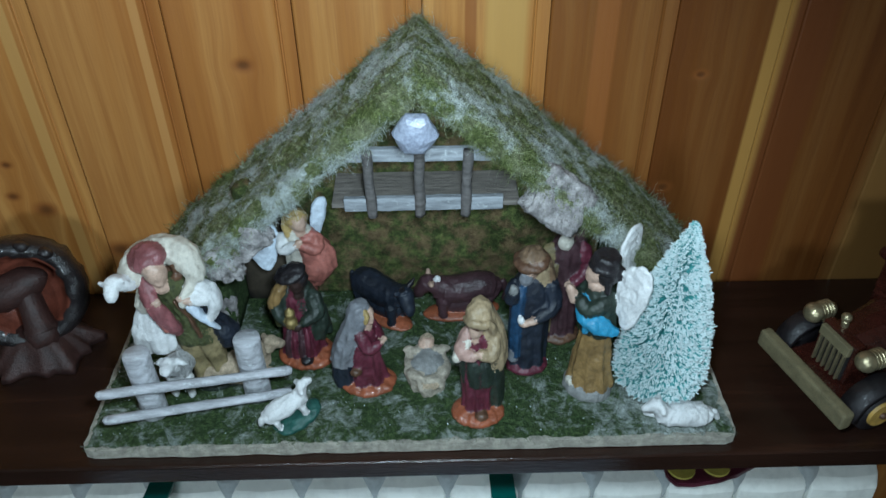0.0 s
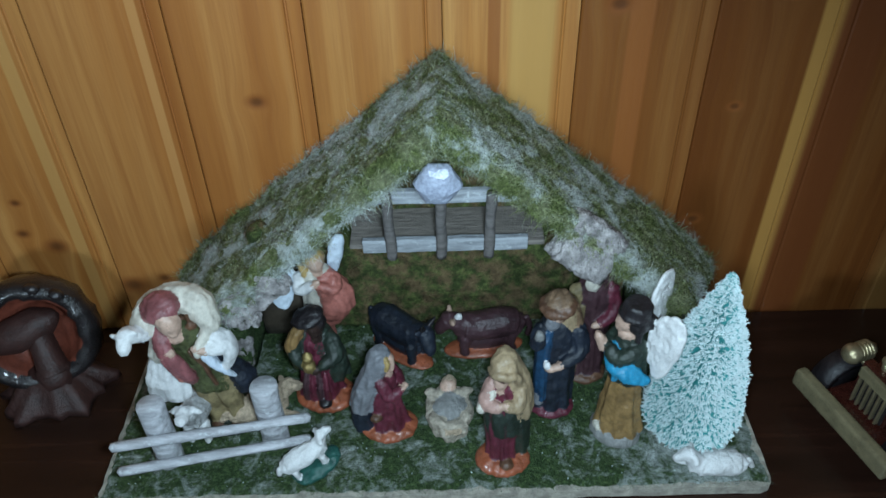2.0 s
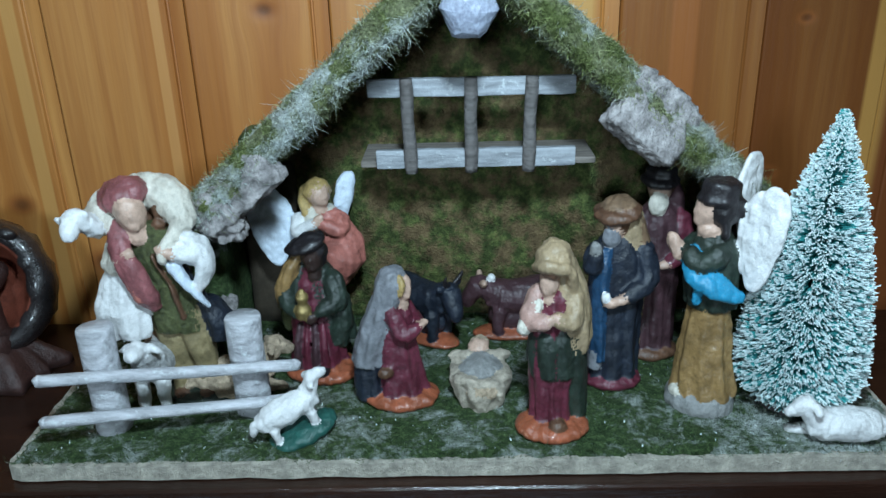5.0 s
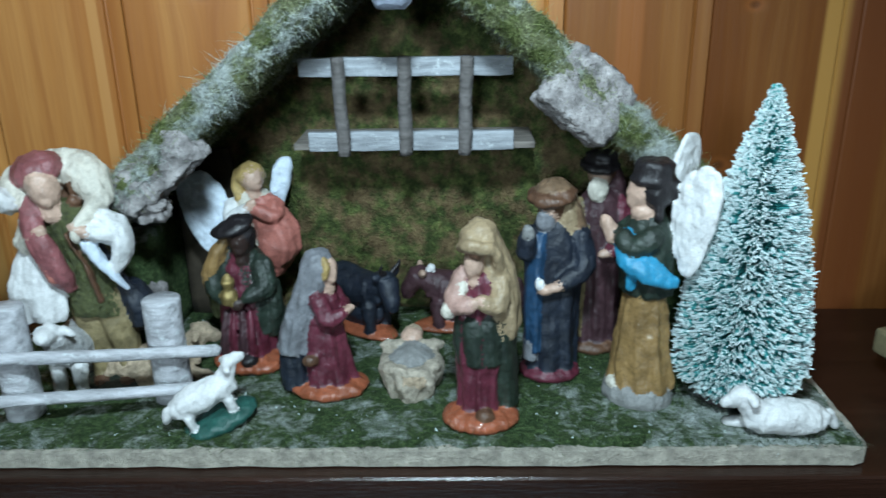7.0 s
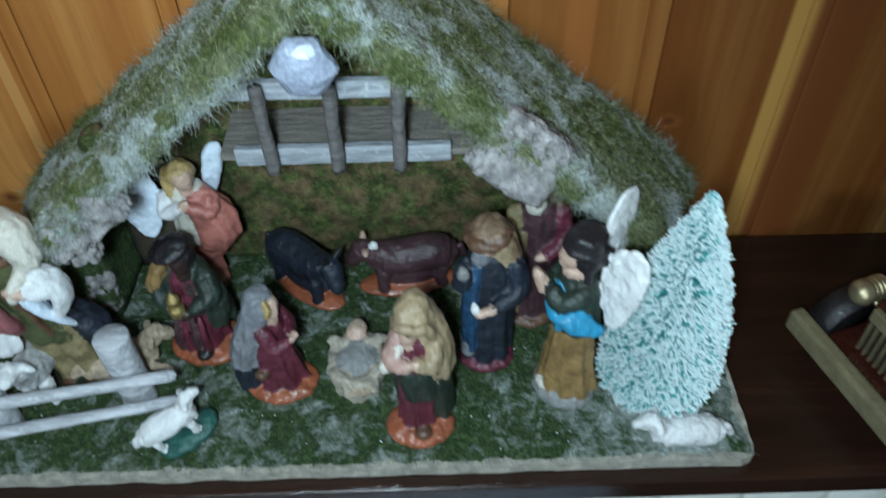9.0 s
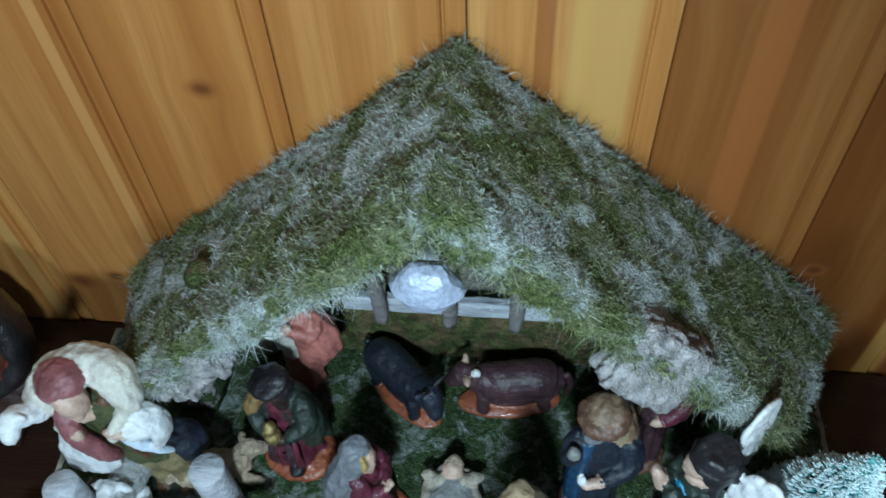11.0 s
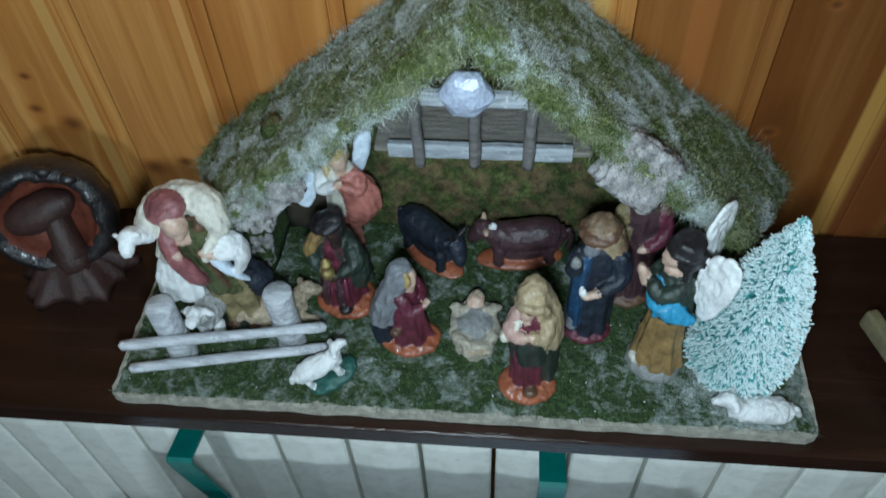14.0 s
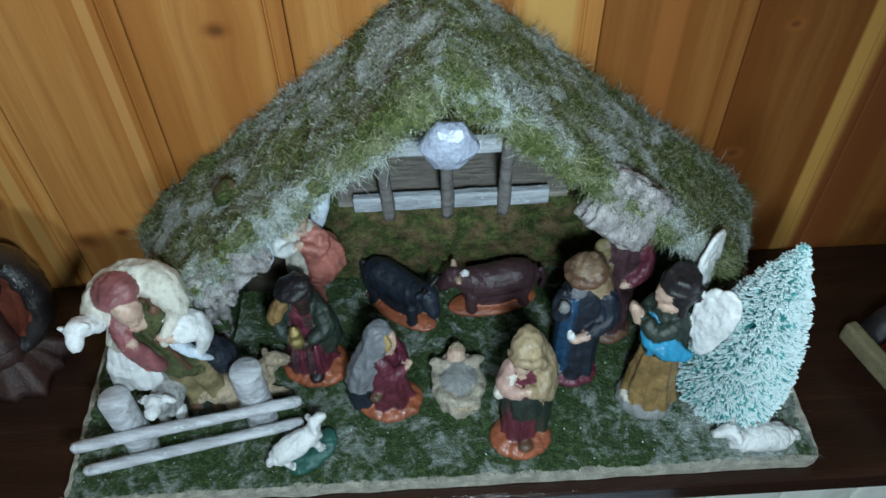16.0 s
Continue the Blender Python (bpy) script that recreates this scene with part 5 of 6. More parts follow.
def sheep(m, fleece, face, label, lying=False, size=1.0, base=None, name="sheep_figurine"):
    s = Sculpt()
    k = size
    h = 0.0 if lying else 0.011 * k
    if base:
        s.ball((0.0, 0, 0.003 * k), (0.021 * k, 0.0125 * k, 0.0055 * k), base, sub=3)
    s.limb([(-0.0145 * k, 0, h + 0.0085 * k), (-0.004 * k, 0, h + 0.0095 * k), (0.0095 * k, 0, h + 0.0098 * k)], [0.0068 * k, 0.0080 * k, 0.0070 * k], fleece, 14)
    s.limb([(0.0095 * k, 0, h + 0.0115 * k), (0.0155 * k, 0, h + 0.0185 * k)], [0.0058 * k, 0.0044 * k], fleece)
    s.limb([(0.0155 * k, 0, h + 0.0205 * k), (0.0225 * k, 0, h + (0.0165 if lying else 0.0215) * k)], [0.0044 * k, 0.0027 * k], face)
    for y in (-1, 1):
        s.ball((0.0140 * k, y * 0.0055 * k, h + 0.0205 * k), (0.0020 * k, 0.0036 * k, 0.0016 * k), face, (y * -25, 0, 0))
    s.limb([(-0.020 * k, 0, h + 0.0105 * k), (-0.0235 * k, 0, h + 0.0045 * k)], [0.0026 * k, 0.0018 * k], fleece)
    if lying:
        for x in (-0.010, 0.010):
            s.limb([(x * k, -0.006 * k, 0.004 * k), ((x + 0.008) * k, -0.0085 * k, 0.0025 * k)], [0.0030 * k, 0.0020 * k], face)
    else:
        for x, y in ((-0.0125, 0.0042), (-0.0125, -0.0042), (0.0085, 0.0042), (0.0085, -0.0042)):
            s.limb([(x * k, y * k, h + 0.004 * k), (x * k * 1.05, y * k, 0.001 * k)], [0.0032 * k, 0.0020 * k], face)
    return s.done(name, label, "figurine", m, 0.0009, group="nativity figurines")


black_king()
kneeling_mother()
crib()
veiled_man()
blue_king()
maroon_king()
praying_angel()
trumpet_angel()
shepherd()
ox(pose(-0.0265, 0.1420, G, 0, 0, -40) @ Matrix.Diagonal((0.92, 0.95, 1.0, 1)), NAVY, ORANGE, "dark blue-black painted ox on an orange base", True, "ox_figurine")
ox(pose(0.0440, 0.1445, G, 0, 0, 188) @ Matrix.Diagonal((0.98, 0.95, 0.95, 1)), PLUM, ORANGE, "dark brown painted donkey on an orange base", False, "donkey_figurine")
sheep(pose(-0.0895, 0.0255, G, 0, -16, 25), WHITE, WHITE, "small white sheep standing on a dark teal base", size=1.05, base=TEAL)
sheep(pose(0.2065, 0.0130, G - 0.001, 0, 0, 182), WHITE, WHITE, "white sheep lying on frosted moss", lying=True, size=1.28)
sheep(pose(-0.1830, 0.0660, G, 0, 0, -92), FLEECE, WHITE, "grey-white sheep standing behind the fence", size=1.5)
sheep(pose(-0.1375, 0.0765, G, 0, 0, 19), TANFLEECE, TANFLEECE, "tan lamb lying beside the fence post with raised head", size=1.4, lying=True)


# ---- snowy bottle-brush tree ----
def brush_tree():
    tree = thing("bottle_brush_tree", "teal bottle-brush fir tree with white flocked tips", "artificial tree")
    foot, tip = Vector((0.1965, 0.052, 0.022)), Vector((0.1915, 0.0335, 0.1885))
    s = Sculpt()
    s.loft([(GROUND - 0.001, 0.1935, 0.0530, 0.0170, 0.0170), (0.014, 0.1935, 0.0530, 0.0172, 0.0172), (0.022, 0.1935, 0.0525, 0.0158, 0.0158), (0.025, 0.1935, 0.0525, 0.0120, 0.0120)], TREEFOOT, 26, 9, 0.03)
    part("foot", s.bm, TREEFOOT, tree, "dark round bark foot")
    s = Sculpt()
    s.limb([foot - Vector((0, 0, 0.004)), foot.lerp(tip, 0.5), tip - Vector((0, 0, 0.004))], [0.0018, 0.0016, 0.0012], TREEFOOT, 8)
    part("wire_stem", s.bm, TREEFOOT, tree, "twisted wire stem")
    rng = np.random.default_rng(77)
    tufts, per = 6500, 4
    n = tufts * per
    axis = np.array(tip - foot)
    ln = np.linalg.norm(axis)
    axis /= ln
    ex = np.cross(axis, (0, 1, 0))
    ex /= np.linalg.norm(ex)
    ey = np.cross(axis, ex)
    u = np.clip(1 - rng.random(tufts) ** 0.66, 0.0, 1.0)
    u[:150] = rng.uniform(0.90, 1.0, 150)
    a = rng.random(tufts) * 2 * math.pi
    reach = (0.0338 * (1 - u ** 2.0) + 0.0012) * np.where(u < 0.06, 0.78 + u * 3.5, 1.0) * rng.uniform(0.84, 1.06, tufts)
    out = np.cos(a)[:, None] * ex + np.sin(a)[:, None] * ey
    rise = rng.normal(0.42, 0.08, tufts) - 0.42 * (1 - u) ** 2
    ends = np.array(foot) + (u * ln)[:, None] * axis + reach[:, None] * out
    roots = np.array(foot) + (u * ln - rise * reach).clip(0.001, ln - 0.001)[:, None] * axis
    root = np.repeat(roots, per, 0) + rng.normal(scale=0.0011, size=(n, 3))
    end = np.repeat(ends, per, 0) + rng.normal(scale=0.00075, size=(n, 3))
    d = end - root
    reach = np.linalg.norm(d, axis=1)
    d /= reach[:, None]
    b = np.cross(d, axis + 0.01)
    b /= np.linalg.norm(b, axis=1, keepdims=True)
    c = np.cross(d, b)
    cut = 1 - np.repeat(rng.uniform(0.02, 0.12, tufts) * (0.8 + 2.2 * u ** 2), per) * rng.uniform(0.7, 1.2, n)
    cut = cut.clip(0.3, 0.985)
    for nm, t0, t1, r0, r1, material, lab in (("bristle", np.full(n, 0.1), cut, 0.00028, 0.00032, BRISTLE, "fine teal bristles"), ("flocked_tip", cut - 0.02, np.full(n, 1.0), 0.00032, 0.00038, FLOCK, "white flocked bristle tips")):
        rad0 = r0 * rng.uniform(0.8, 1.2, n)
        rad1 = r1 * rng.uniform(0.7, 1.5, n)
        rings = []
        for t, r in ((t0, rad0), (t1, rad1)):
            for k in range(3):
                ang = 2 * math.pi * k / 3
                rings.append(root + (t * reach)[:, None] * d + r[:, None] * (math.cos(ang) * b + math.sin(ang) * c))
        v = np.stack(rings, 1).reshape(-1, 3)
        base = np.arange(n)[:, None] * 6
        faces = []
        for q in ((0, 1, 4, 3), (1, 2, 5, 4), (2, 0, 3, 5)):
            faces += (base + np.array(q)).tolist()
        faces += (base + np.array((3, 4, 5))).tolist()
        me = bpy.data.meshes.new(nm)
        me.from_pydata(v.tolist(), [], faces)
        me.materials.append(material)
        o = new(nm, me)
        o.parent = tree
        tagged(o, lab, kind="stuff")


brush_tree()


# ---- wooden toy car ----
def toy_car():
    f = Matrix(((0.95, 0.306, 0, 0.3075), (0.306, -0.95, 0, 0.0430), (0, 0, 1, 0.0), (0, 0, 0, 1)))
    car = thing("toy_car", "vintage wooden toy car in dark red and black", "toy car")

    def put(name, bm, mat, parent=car, label="", smooth=False):
        bmesh.ops.transform(bm, matrix=f, verts=bm.verts)
        return part(name, bm, mat, parent, label, smooth)

    put("bumper", box(0.0, 0.010, -0.050, 0.050, 0.018, 0.034, 0.0025), PALEWOOD, car, "dull gold wooden bumper")
    chassis = put("chassis", box(0.008, 0.190, -0.030, 0.030, 0.014, 0.026, 0.002), REDWOOD, car, "dark red wooden chassis")
    s = Sculpt()
    bonnet = bmesh.new()
    rows = []
    for u, w, z in ((0.034, 0.0185, 0.066), (0.060, 0.0215, 0.070), (0.088, 0.0265, 0.075)):
        pts = [(-w, 0.026), (-w, z - 0.010), (-w * 0.75, z - 0.003), (-w * 0.3, z), (w * 0.3, z), (w * 0.75, z - 0.003), (w, z - 0.010), (w, 0.026)]
        rows.append([bonnet.verts.new((u, y, h)) for y, h in pts])
    for r0, r1 in zip(rows, rows[1:]):
        for i in range(8):
            bonnet.faces.new((r0[i], r0[(i + 1) % 8], r1[(i + 1) % 8], r1[i]))
    bonnet.faces.new(rows[0])
    bonnet.faces.new(rows[-1][::-1])
    put("bonnet", bonnet, REDWOOD, car, "dark red lacquered bonnet")
    grille = put("grille", box(0.027, 0.036, -0.0185, 0.0185, 0.026, 0.066, 0.0015), REDWOOD, car, "upright radiator grille")
    put("grille_plate", box(0.0255, 0.0275, -0.0155, 0.0155, 0.029, 0.064, 0.0005), BLACK, grille)
    put("grille_header", box(0.0225, 0.027, -0.0155, 0.0155, 0.055, 0.0645, 0.001), PALEWOOD, grille, "gold grille header")
    for i in range(6):
        y = -0.0125 + i * 0.005
        put("grille_bar", box(0.0225, 0.0262, y - 0.0009, y + 0.0009, 0.029, 0.056, 0.0004), BRASS, grille, "brass bar")
    for y in (-0.031, 0.027):
        s = Sculpt()
        s.ball((0.0295, y, 0.0605), 0.0085, BRASS, sub=3)
        s.limb([(0.033, y, 0.0605), (0.043, y, 0.0605)], [0.0078, 0.0062], BRASS, 18)
        put("headlamp", s.bm, BRASS, car, "round brass headlamp with turned rings", True)
        s = Sculpt()
        for u in (0.0365, 0.0395, 0.0425):
            s.limb([(u, y, 0.0605), (u + 0.0009, y, 0.0605)], [0.0082, 0.0082], BRASS, 18)
        put("headlamp_ring", s.bm, BRASS, car, "", True)
        s = Sculpt()
        s.limb([(0.038, y * 0.6, 0.050), (0.038, y, 0.056)], [0.002, 0.002], BRASS)
        put("headlamp_bracket", s.bm, BRASS, car, "", True)
    s = Sculpt()
    s.limb([(0.036, -0.006, 0.064), (0.0345, -0.006, 0.0725)], [0.0030, 0.0030], BRASS)
    s.ball((0.0343, -0.006, 0.0755), 0.0042, BRASS)
    put("filler_cap", s.bm, BRASS, car, "brass filler cap", True)
    for u in (0.040, 0.150):
        for y in (-1, 1):
            w = bmesh.new()
            bmesh.ops.create_cone(w, cap_ends=True, segments=32, radius1=0.0203, radius2=0.0203, depth=0.012)
            bmesh.ops.bevel(w, geom=w.edges[:], offset=0.002, segments=2, affect="EDGES")
            bmesh.ops.transform(w, matrix=pose(u, y * 0.0415, 0.0205, 90, 0, 0), verts=w.verts)
            wheel = put("wheel", w, BLACK, car, "black wooden wheel", True)
            h = bmesh.new()
            bmesh.ops.create_cone(h, cap_ends=True, segments=28, radius1=0.0125, radius2=0.0115, depth=0.004)
            bmesh.ops.transform(h, matrix=pose(u, y * 0.0480, 0.0205, -90 * y, 0, 0), verts=h.verts)
            put("hub", h, AMBER, wheel, "amber wooden hub")
            c = bmesh.new()
            bmesh.ops.create_icosphere(c, subdivisions=2, radius=0.0032)
            bmesh.ops.transform(c, matrix=pose(u, y * 0.0500, 0.0205), verts=c.verts)
            put("hub_pin", c, BROWN, wheel, "", True)
            # mudguard: a thick arch over the wheel
            g = bmesh.new()
            prev = None
            for i in range(13):
                t = radians(-5 + 190 * i / 12)
                ring = []
                for rad, yy in ((0.0225, 0.029), (0.0265, 0.030), (0.0275, 0.0385), (0.0262, 0.048), (0.0222, 0.049)):
                    ring.append(g.verts.new((u + rad * math.cos(t), y * yy, 0.0205 + rad * math.sin(t))))
                if prev:
                    for k in range(5):
                        g.faces.new((prev[k], prev[(k + 1) % 5], ring[(k + 1) % 5], ring[k]))
                else:
                    g.faces.new(ring)
                prev = ring
            g.faces.new(prev[::-1])
            put("mudguard", g, BLACK, car, "glossy black mudguard", True)
    put("cab", box(0.084, 0.180, -0.031, 0.031, 0.024, 0.074, 0.004), REDWOOD, car, "dark red lacquered cab body")
    put("windscreen_frame", box(0.084, 0.091, -0.031, 0.031, 0.073, 0.106, 0.002), REDWOOD, car, "dark red windscreen frame")
    for y in (-0.028, 0.028):
        put("roof_pillar", box(0.158, 0.166, y - 0.003, y + 0.003, 0.073, 0.106, 0.001), REDWOOD, car)
    put("car_roof", box(0.076, 0.176, -0.034, 0.034, 0.105, 0.114, 0.0035), REDWOOD, car, "dark red wooden roof")
    put("seat", box(0.125, 0.155, -0.027, 0.027, 0.073, 0.090, 0.004), BROWN, car)
    return chassis


toy_car()


# ---- ceramic ornament ----
def ornament():
    orn = thing("ceramic_ornament", "dark brown ceramic arch with a terracotta hollow", "ornament")
    m = pose(-0.3270, 0.1300, 0.0, 0, 0, 14)
    tip = pose(0, 0.004, 0.058, -14, 0, 0)

    def put(name, bm, mat, label="", smooth=True, tilted=True):
        bmesh.ops.transform(bm, matrix=m @ tip if tilted else m, verts=bm.verts)
        return part(name, bm, mat, orn, label, smooth)

    # the shell: a deep bowl seen from its open side, dark and lumpy outside, terracotta within
    shell, rings = bmesh.new(), []
    n = 56
    for rad, y in ((0.006, 0.026), (0.030, 0.025), (0.044, 0.016), (0.0505, 0.002), (0.0515, -0.012), (0.0470, -0.020), (0.0405, -0.0205), (0.0365, -0.016)):
        ring = []
        for i in range(n):
            a = 2 * math.pi * i / n
            lump = 0.0022 * noise.noise((math.cos(a) * 4, math.sin(a) * 4, rad * 60)) + 0.0016 * noise.noise((math.cos(a) * 11, math.sin(a) * 11, y * 90))
            r = rad + lump * min(1.0, rad / 0.03)
            ring.append(shell.verts.new((r * math.cos(a), y + lump, r * math.sin(a) * 0.98)))
        rings.append(ring)
    for r0, r1 in zip(rings, rings[1:]):
        for i in range(n):
            shell.faces.new((r0[i], r0[(i + 1) % n], r1[(i + 1) % n], r1[i]))
    shell.faces.new(rings[0])
    put("shell", shell, CERAMIC, "glossy dark brown lumpy ceramic shell")
    bowl, rings = bmesh.new(), []
    for rad, y in ((0.0385, -0.0175), (0.0365, -0.0165), (0.0345, -0.009), (0.0300, 0.004), (0.0200, 0.0125), (0.005, 0.015)):
        rings.append([bowl.verts.new((rad * math.cos(2 * math.pi * i / n), y, rad * math.sin(2 * math.pi * i / n))) for i in range(n)])
    for r0, r1 in zip(rings, rings[1:]):
        for i in range(n):
            bowl.faces.new((r0[i], r1[i], r1[(i + 1) % n], r0[(i + 1) % n]))
    bowl.faces.new(rings[-1])
    put("hollow", bowl, TERRACOTTA, "smooth terracotta hollow")
    for t in (52, 74, 148, 166, 181, 193):
        s = Sculpt()
        s.ball((0.0475 * math.cos(radians(t)), -0.019, 0.0465 * math.sin(radians(t))), (0.0062, 0.0048, 0.0046), CERAMIC, (0, 90 - t, 0), 2, 0.0011)
        put("knob", s.bm, CERAMIC, "glossy ceramic lump")
    # a mushroom-like core standing in the hollow
    s = Sculpt()
    s.ball((-0.009, -0.003, 0.002), (0.0310, 0.0160, 0.0160), RUSSET, (8, -18, 0), 3, 0.0020, 0.014)
    put("core_cap", s.bm, RUSSET, "dull russet cap")
    s = Sculpt()
    s.limb([(0.002, -0.004, -0.002), (0.005, -0.010, -0.020), (0.008, -0.016, -0.036)], [0.0120, 0.0135, 0.0170], RUSSET, 16, 0.8)
    put("core_stem", s.bm, RUSSET, "dark stem")
    base, rings = bmesh.new(), []
    n = 48
    for k, (rx, ry, z, wild) in enumerate(((0.043, 0.034, 0.0, 1.0), (0.042, 0.033, 0.006, 1.0), (0.031, 0.022, 0.017, 0.45), (0.022, 0.015, 0.026, 0.2))):
        ring = []
        for i in range(n):
            a = 2 * math.pi * i / n
            r = 1 + wild * (0.13 * math.sin(5 * a + 0.7) + 0.08 * math.sin(11 * a) + 0.05 * math.sin(17 * a + 1)) * (1 if math.sin(a) < 0.2 else 0.25)
            ring.append(base.verts.new((0.002 + rx * r * math.cos(a), -0.014 + ry * r * math.sin(a), z + 0.003 * k * 0.4 * math.sin(4 * a))))
        rings.append(ring)
    for r0, r1 in zip(rings, rings[1:]):
        for i in range(n):
            base.faces.new((r0[i], r0[(i + 1) % n], r1[(i + 1) % n], r1[i]))
    base.faces.new(rings[0][::-1])
    base.faces.new(rings[-1])
    put("base", base, RUSSET, "ragged russet ceramic base", True, False)


ornament()
s = Sculpt()
s.loft([(0.0, 0, 0, 0.026, 0.022), (0.012, 0, 0, 0.030, 0.026), (0.030, 0, 0, 0.027, 0.023), (0.042, 0, 0, 0.016, 0.014), (0.050, 0, 0, 0.019, 0.016), (0.052, 0, 0, 0.012, 0.010)], REDWOOD, 28, 5, 0.04)
s.done("red_ornament", "small dark red glazed ornament on the shelf", "ornament", pose(-0.4260, 0.0560, 0.0), 0.0006, "", 0.0014)


# ---- hung on the radiator ----
def hook(x):
    h = bmesh.new()
    prof = [(0.100, -0.1360), (0.060, -0.1290), (0.012, -0.1170), (0.0085, -0.1200), (0.0095, -0.1320), (0.0270, -0.2450), (0.0210, -0.2490), (0.0060, -0.2490), (0.0040, -0.2430)]
    th = 0.0035
    cols = []
    for sx in (-0.0112, 0.0112):
        cols.append([h.verts.new((x + sx, y, z)) for y, z in prof] + [h.verts.new((x + sx, y + (0.003 if i > 1 else 0), z - (th if i < 6 else -th))) for i, (y, z) in reversed(list(enumerate(prof)))])
    m = len(cols[0])
    for i in range(m):
        h.faces.new((cols[0][i], cols[0][(i + 1) % m], cols[1][(i + 1) % m], cols[1][i]))
    h.faces.new(cols[0][::-1])
    h.faces.new(cols[1])
    ob = new("radiator_hook", mesh_of("radiator_hook", h, TEALPLASTIC, False))
    tagged(ob, "teal plastic hook hung over the radiator", "hook", "radiator hooks")


hook(-0.2395)
hook(0.0795)


def tray():
    t = thing("tray", "pale blue plastic tray hung in front of the radiator", "tray")
    x0, x1, y0, y1, z = -0.325, 0.205, -0.225, 0.003, -0.200
    part("bottom", box(x0 + 0.02, x1 - 0.02, y0 + 0.02, y1 - 0.02, z - 0.052, z - 0.048, 0.001), TRAYPLASTIC, t, "", False)
    for nm, d in (("rim", (x0, x1, y1 - 0.013, y1, z - 0.006, z)), ("rim", (x0, x1, y0, y0 + 0.013, z - 0.006, z)), ("rim", (x0, x0 + 0.013, y0 + 0.0132, y1 - 0.0132, z - 0.006, z)), ("rim", (x1 - 0.013, x1, y0 + 0.0132, y1 - 0.0132, z - 0.006, z))):
        part(nm, box(*d, 0.0022), TRAYPLASTIC, t, "rolled pale blue rim", True)
    for nm, d in (("side", (x0 + 0.014, x1 - 0.014, y1 - 0.0165, y1 - 0.0135, z - 0.05, z - 0.003)), ("side", (x0 + 0.014, x1 - 0.014, y0 + 0.0135, y0 + 0.0165, z - 0.05, z - 0.003)), ("side", (x0 + 0.0135, x0 + 0.0165, y0 + 0.017, y1 - 0.017, z - 0.05, z - 0.003)), ("side", (x1 - 0.0165, x1 - 0.0135, y0 + 0.017, y1 - 0.017, z - 0.05, z - 0.003))):
        part(nm, box(*d), TRAYPLASTIC, t, "", False)
    s = Sculpt()
    s.ball((-0.140, -0.046, z - 0.016), (0.092, 0.028, 0.022), CLOTH, (0, 0, -4), 3, 0.006, 0.03)
    s.ball((-0.095, -0.040, z - 0.006), (0.045, 0.020, 0.018), CLOTH, (0, 0, 6), 3, 0.004, 0.02)
    s.done("folded_cloth", "crumpled taupe cloth in the tray", "cloth", pose(0, 0, 0), 0.001, "", 0.003, 0.002)
    s = Sculpt()
    s.ball((-0.20, -0.064, z - 0.036), (0.10, 0.040, 0.014), DARKGREEN, (0, 0, 0), 3, 0.004, 0.03)
    s.done("green_cloth", "dark green cloth lying in the tray", "cloth", pose(0, 0, 0), 0.001, "", 0.003, 0.002)
    for x, y, rz in ((-0.272, -0.027, 8), (-0.262, -0.046, 30), (-0.030, -0.027, 20)):
        s = Sculpt()
        s.limb([(-0.028, 0, 0), (0.0, 0.003, 0.001), (0.028, 0.002, 0)], [0.0045, 0.0050, 0.0038], YELLOW, 8, 0.6)
        s.limb([(-0.028, -0.008, 0), (0.0, -0.003, 0.001), (0.028, -0.004, 0)], [0.0045, 0.0050, 0.0038], YELLOW, 8, 0.6)
        s.limb([(0.004, -0.004, 0.001), (0.004, 0.003, 0.001)], [0.004, 0.004], BLACK, 8)
        s.done("clothes_peg", "yellow plastic clothes peg in the tray", "clothes peg", pose(x, y, z - 0.014, 0, 0, rz), 0.0002, "clothes pegs", 0.0009, 0.0)


tray()


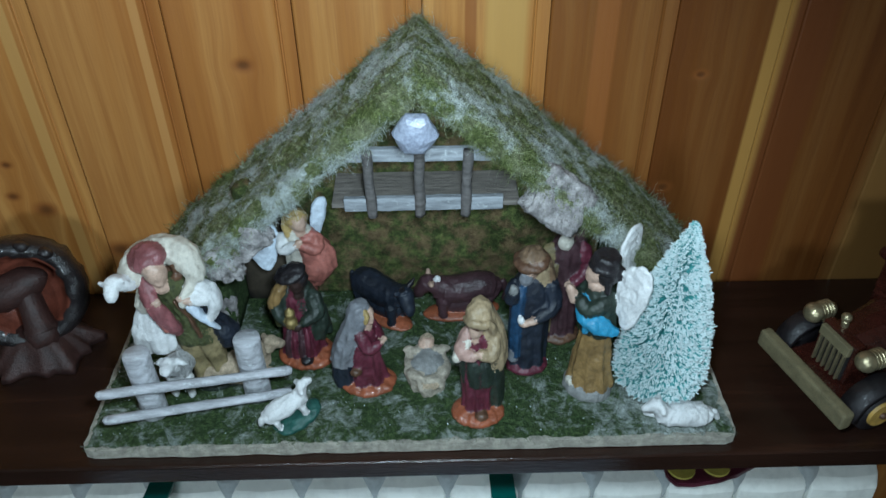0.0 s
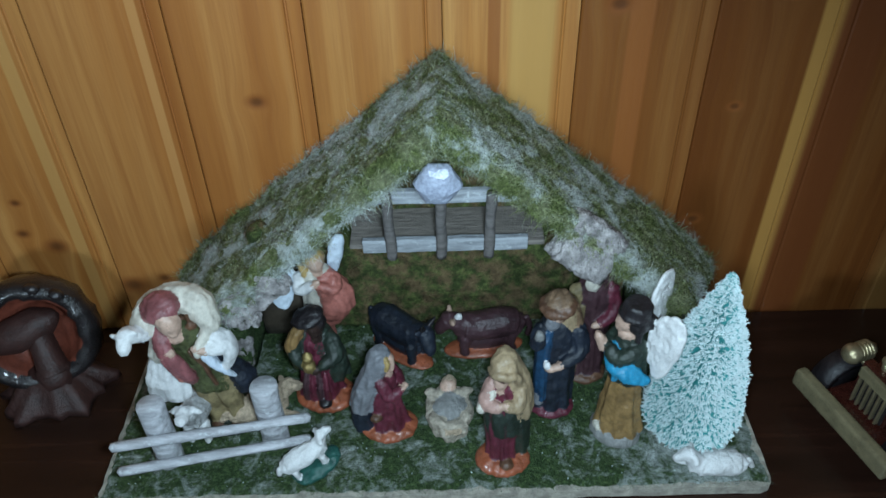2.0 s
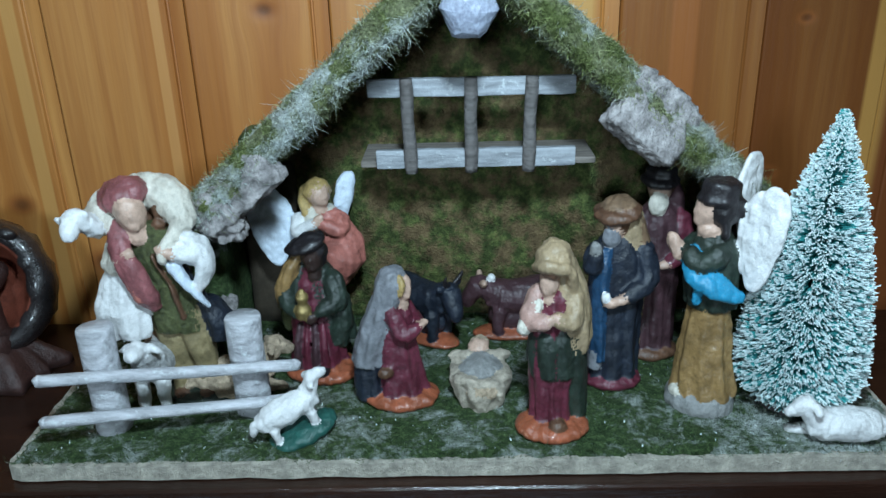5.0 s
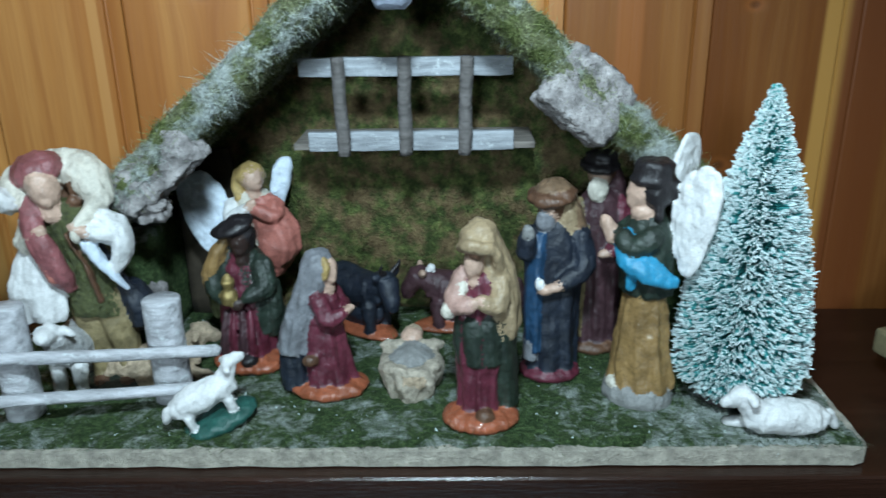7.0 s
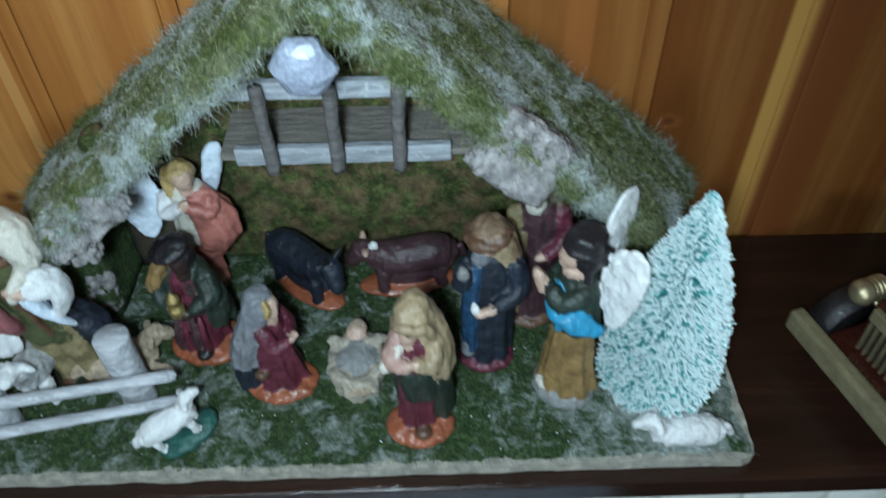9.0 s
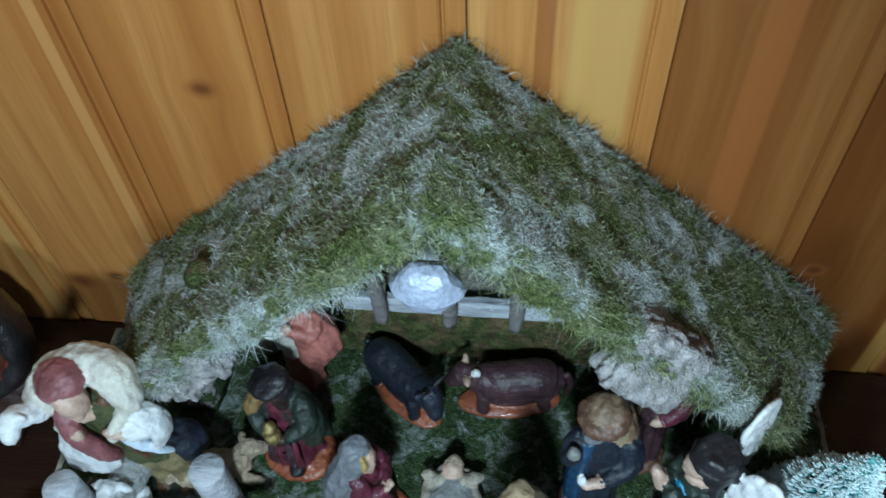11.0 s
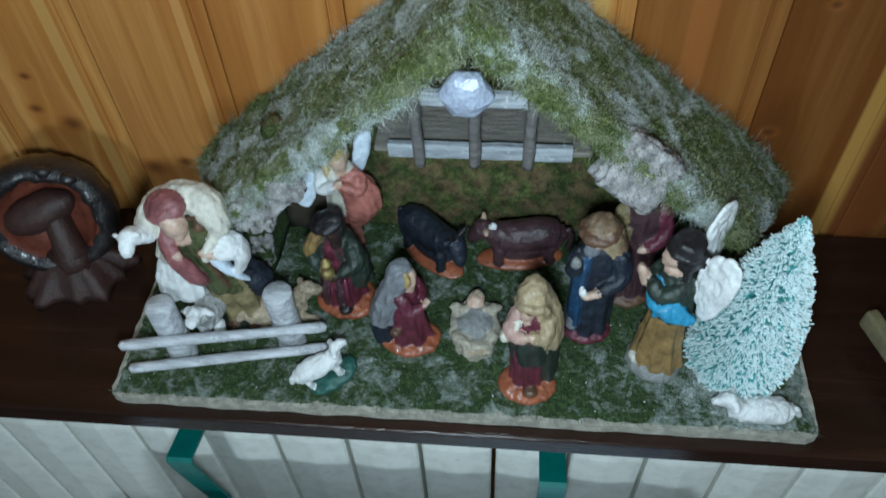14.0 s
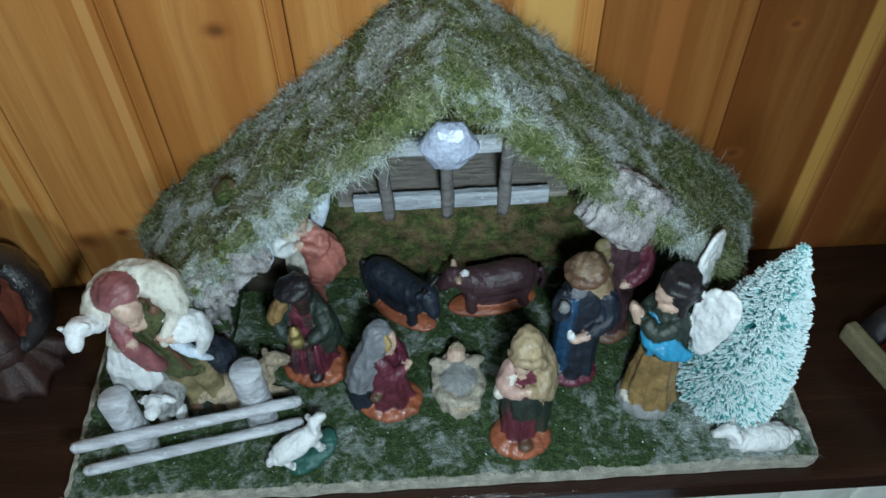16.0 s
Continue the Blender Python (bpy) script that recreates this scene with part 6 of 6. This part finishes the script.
def pouch():
    """Something flat, printed with yellow rings, lying on the radiator and peeping out from under the shelf."""
    p = thing("printed_pouch", "red pouch with yellow rings lying on the radiator", "pouch")
    b = bmesh.new()
    outline = [(0.236, 0.128), (0.2365, 0.067), (0.244, 0.058), (0.262, 0.0585), (0.285, 0.061), (0.305, 0.068), (0.330, 0.080), (0.335, 0.128)]
    lo = [b.verts.new((x, y, -0.1405)) for x, y in outline]
    hi = [b.verts.new((x, y, -0.1345)) for x, y in outline]
    for i in range(len(outline)):
        j = (i + 1) % len(outline)
        b.faces.new((lo[i], lo[j], hi[j], hi[i]))
    b.faces.new(lo[::-1])
    b.faces.new(hi)
    bmesh.ops.bevel(b, geom=b.edges[:], offset=0.0015, segments=2, affect="EDGES")
    part("body", b, MAROON, p, "dark red cover", False)
    for x, y in ((0.252, 0.076), (0.286, 0.078)):
        r = bmesh.new()
        bmesh.ops.create_cone(r, cap_ends=True, segments=24, radius1=0.0135, radius2=0.0130, depth=0.002)
        bmesh.ops.transform(r, matrix=pose(x, y, -0.1335), verts=r.verts)
        ring = part("ring", r, YELLOW, p, "yellow printed ring", False)
        r = bmesh.new()
        bmesh.ops.create_cone(r, cap_ends=True, segments=24, radius1=0.0065, radius2=0.0060, depth=0.002)
        bmesh.ops.transform(r, matrix=pose(x, y + 0.003, -0.1318), verts=r.verts)
        part("ring_centre", r, BLACK, ring, "", False)


pouch()
s = Sculpt()
s.loft([(-0.95, 0, 0, 0.16, 0.11), (-0.85, 0, 0, 0.17, 0.12), (-0.68, 0, 0, 0.16, 0.11), (-0.54, 0.01, 0, 0.13, 0.085), (-0.47, 0.01, 0, 0.07, 0.045), (-0.455, 0.01, 0, 0.03, 0.02)], DENIM, 32, 6, 0.06)
s.limb([(-0.05, 0, -0.48), (-0.02, 0, -0.40), (0.04, 0, -0.40), (0.07, 0, -0.48)], [0.008, 0.009, 0.009, 0.008], DENIM)
s.done("bag", "dark blue cloth bag standing on the floor", "bag", pose(-0.64, -0.05, 0.0), 0.004, "", 0.008, 0.004)
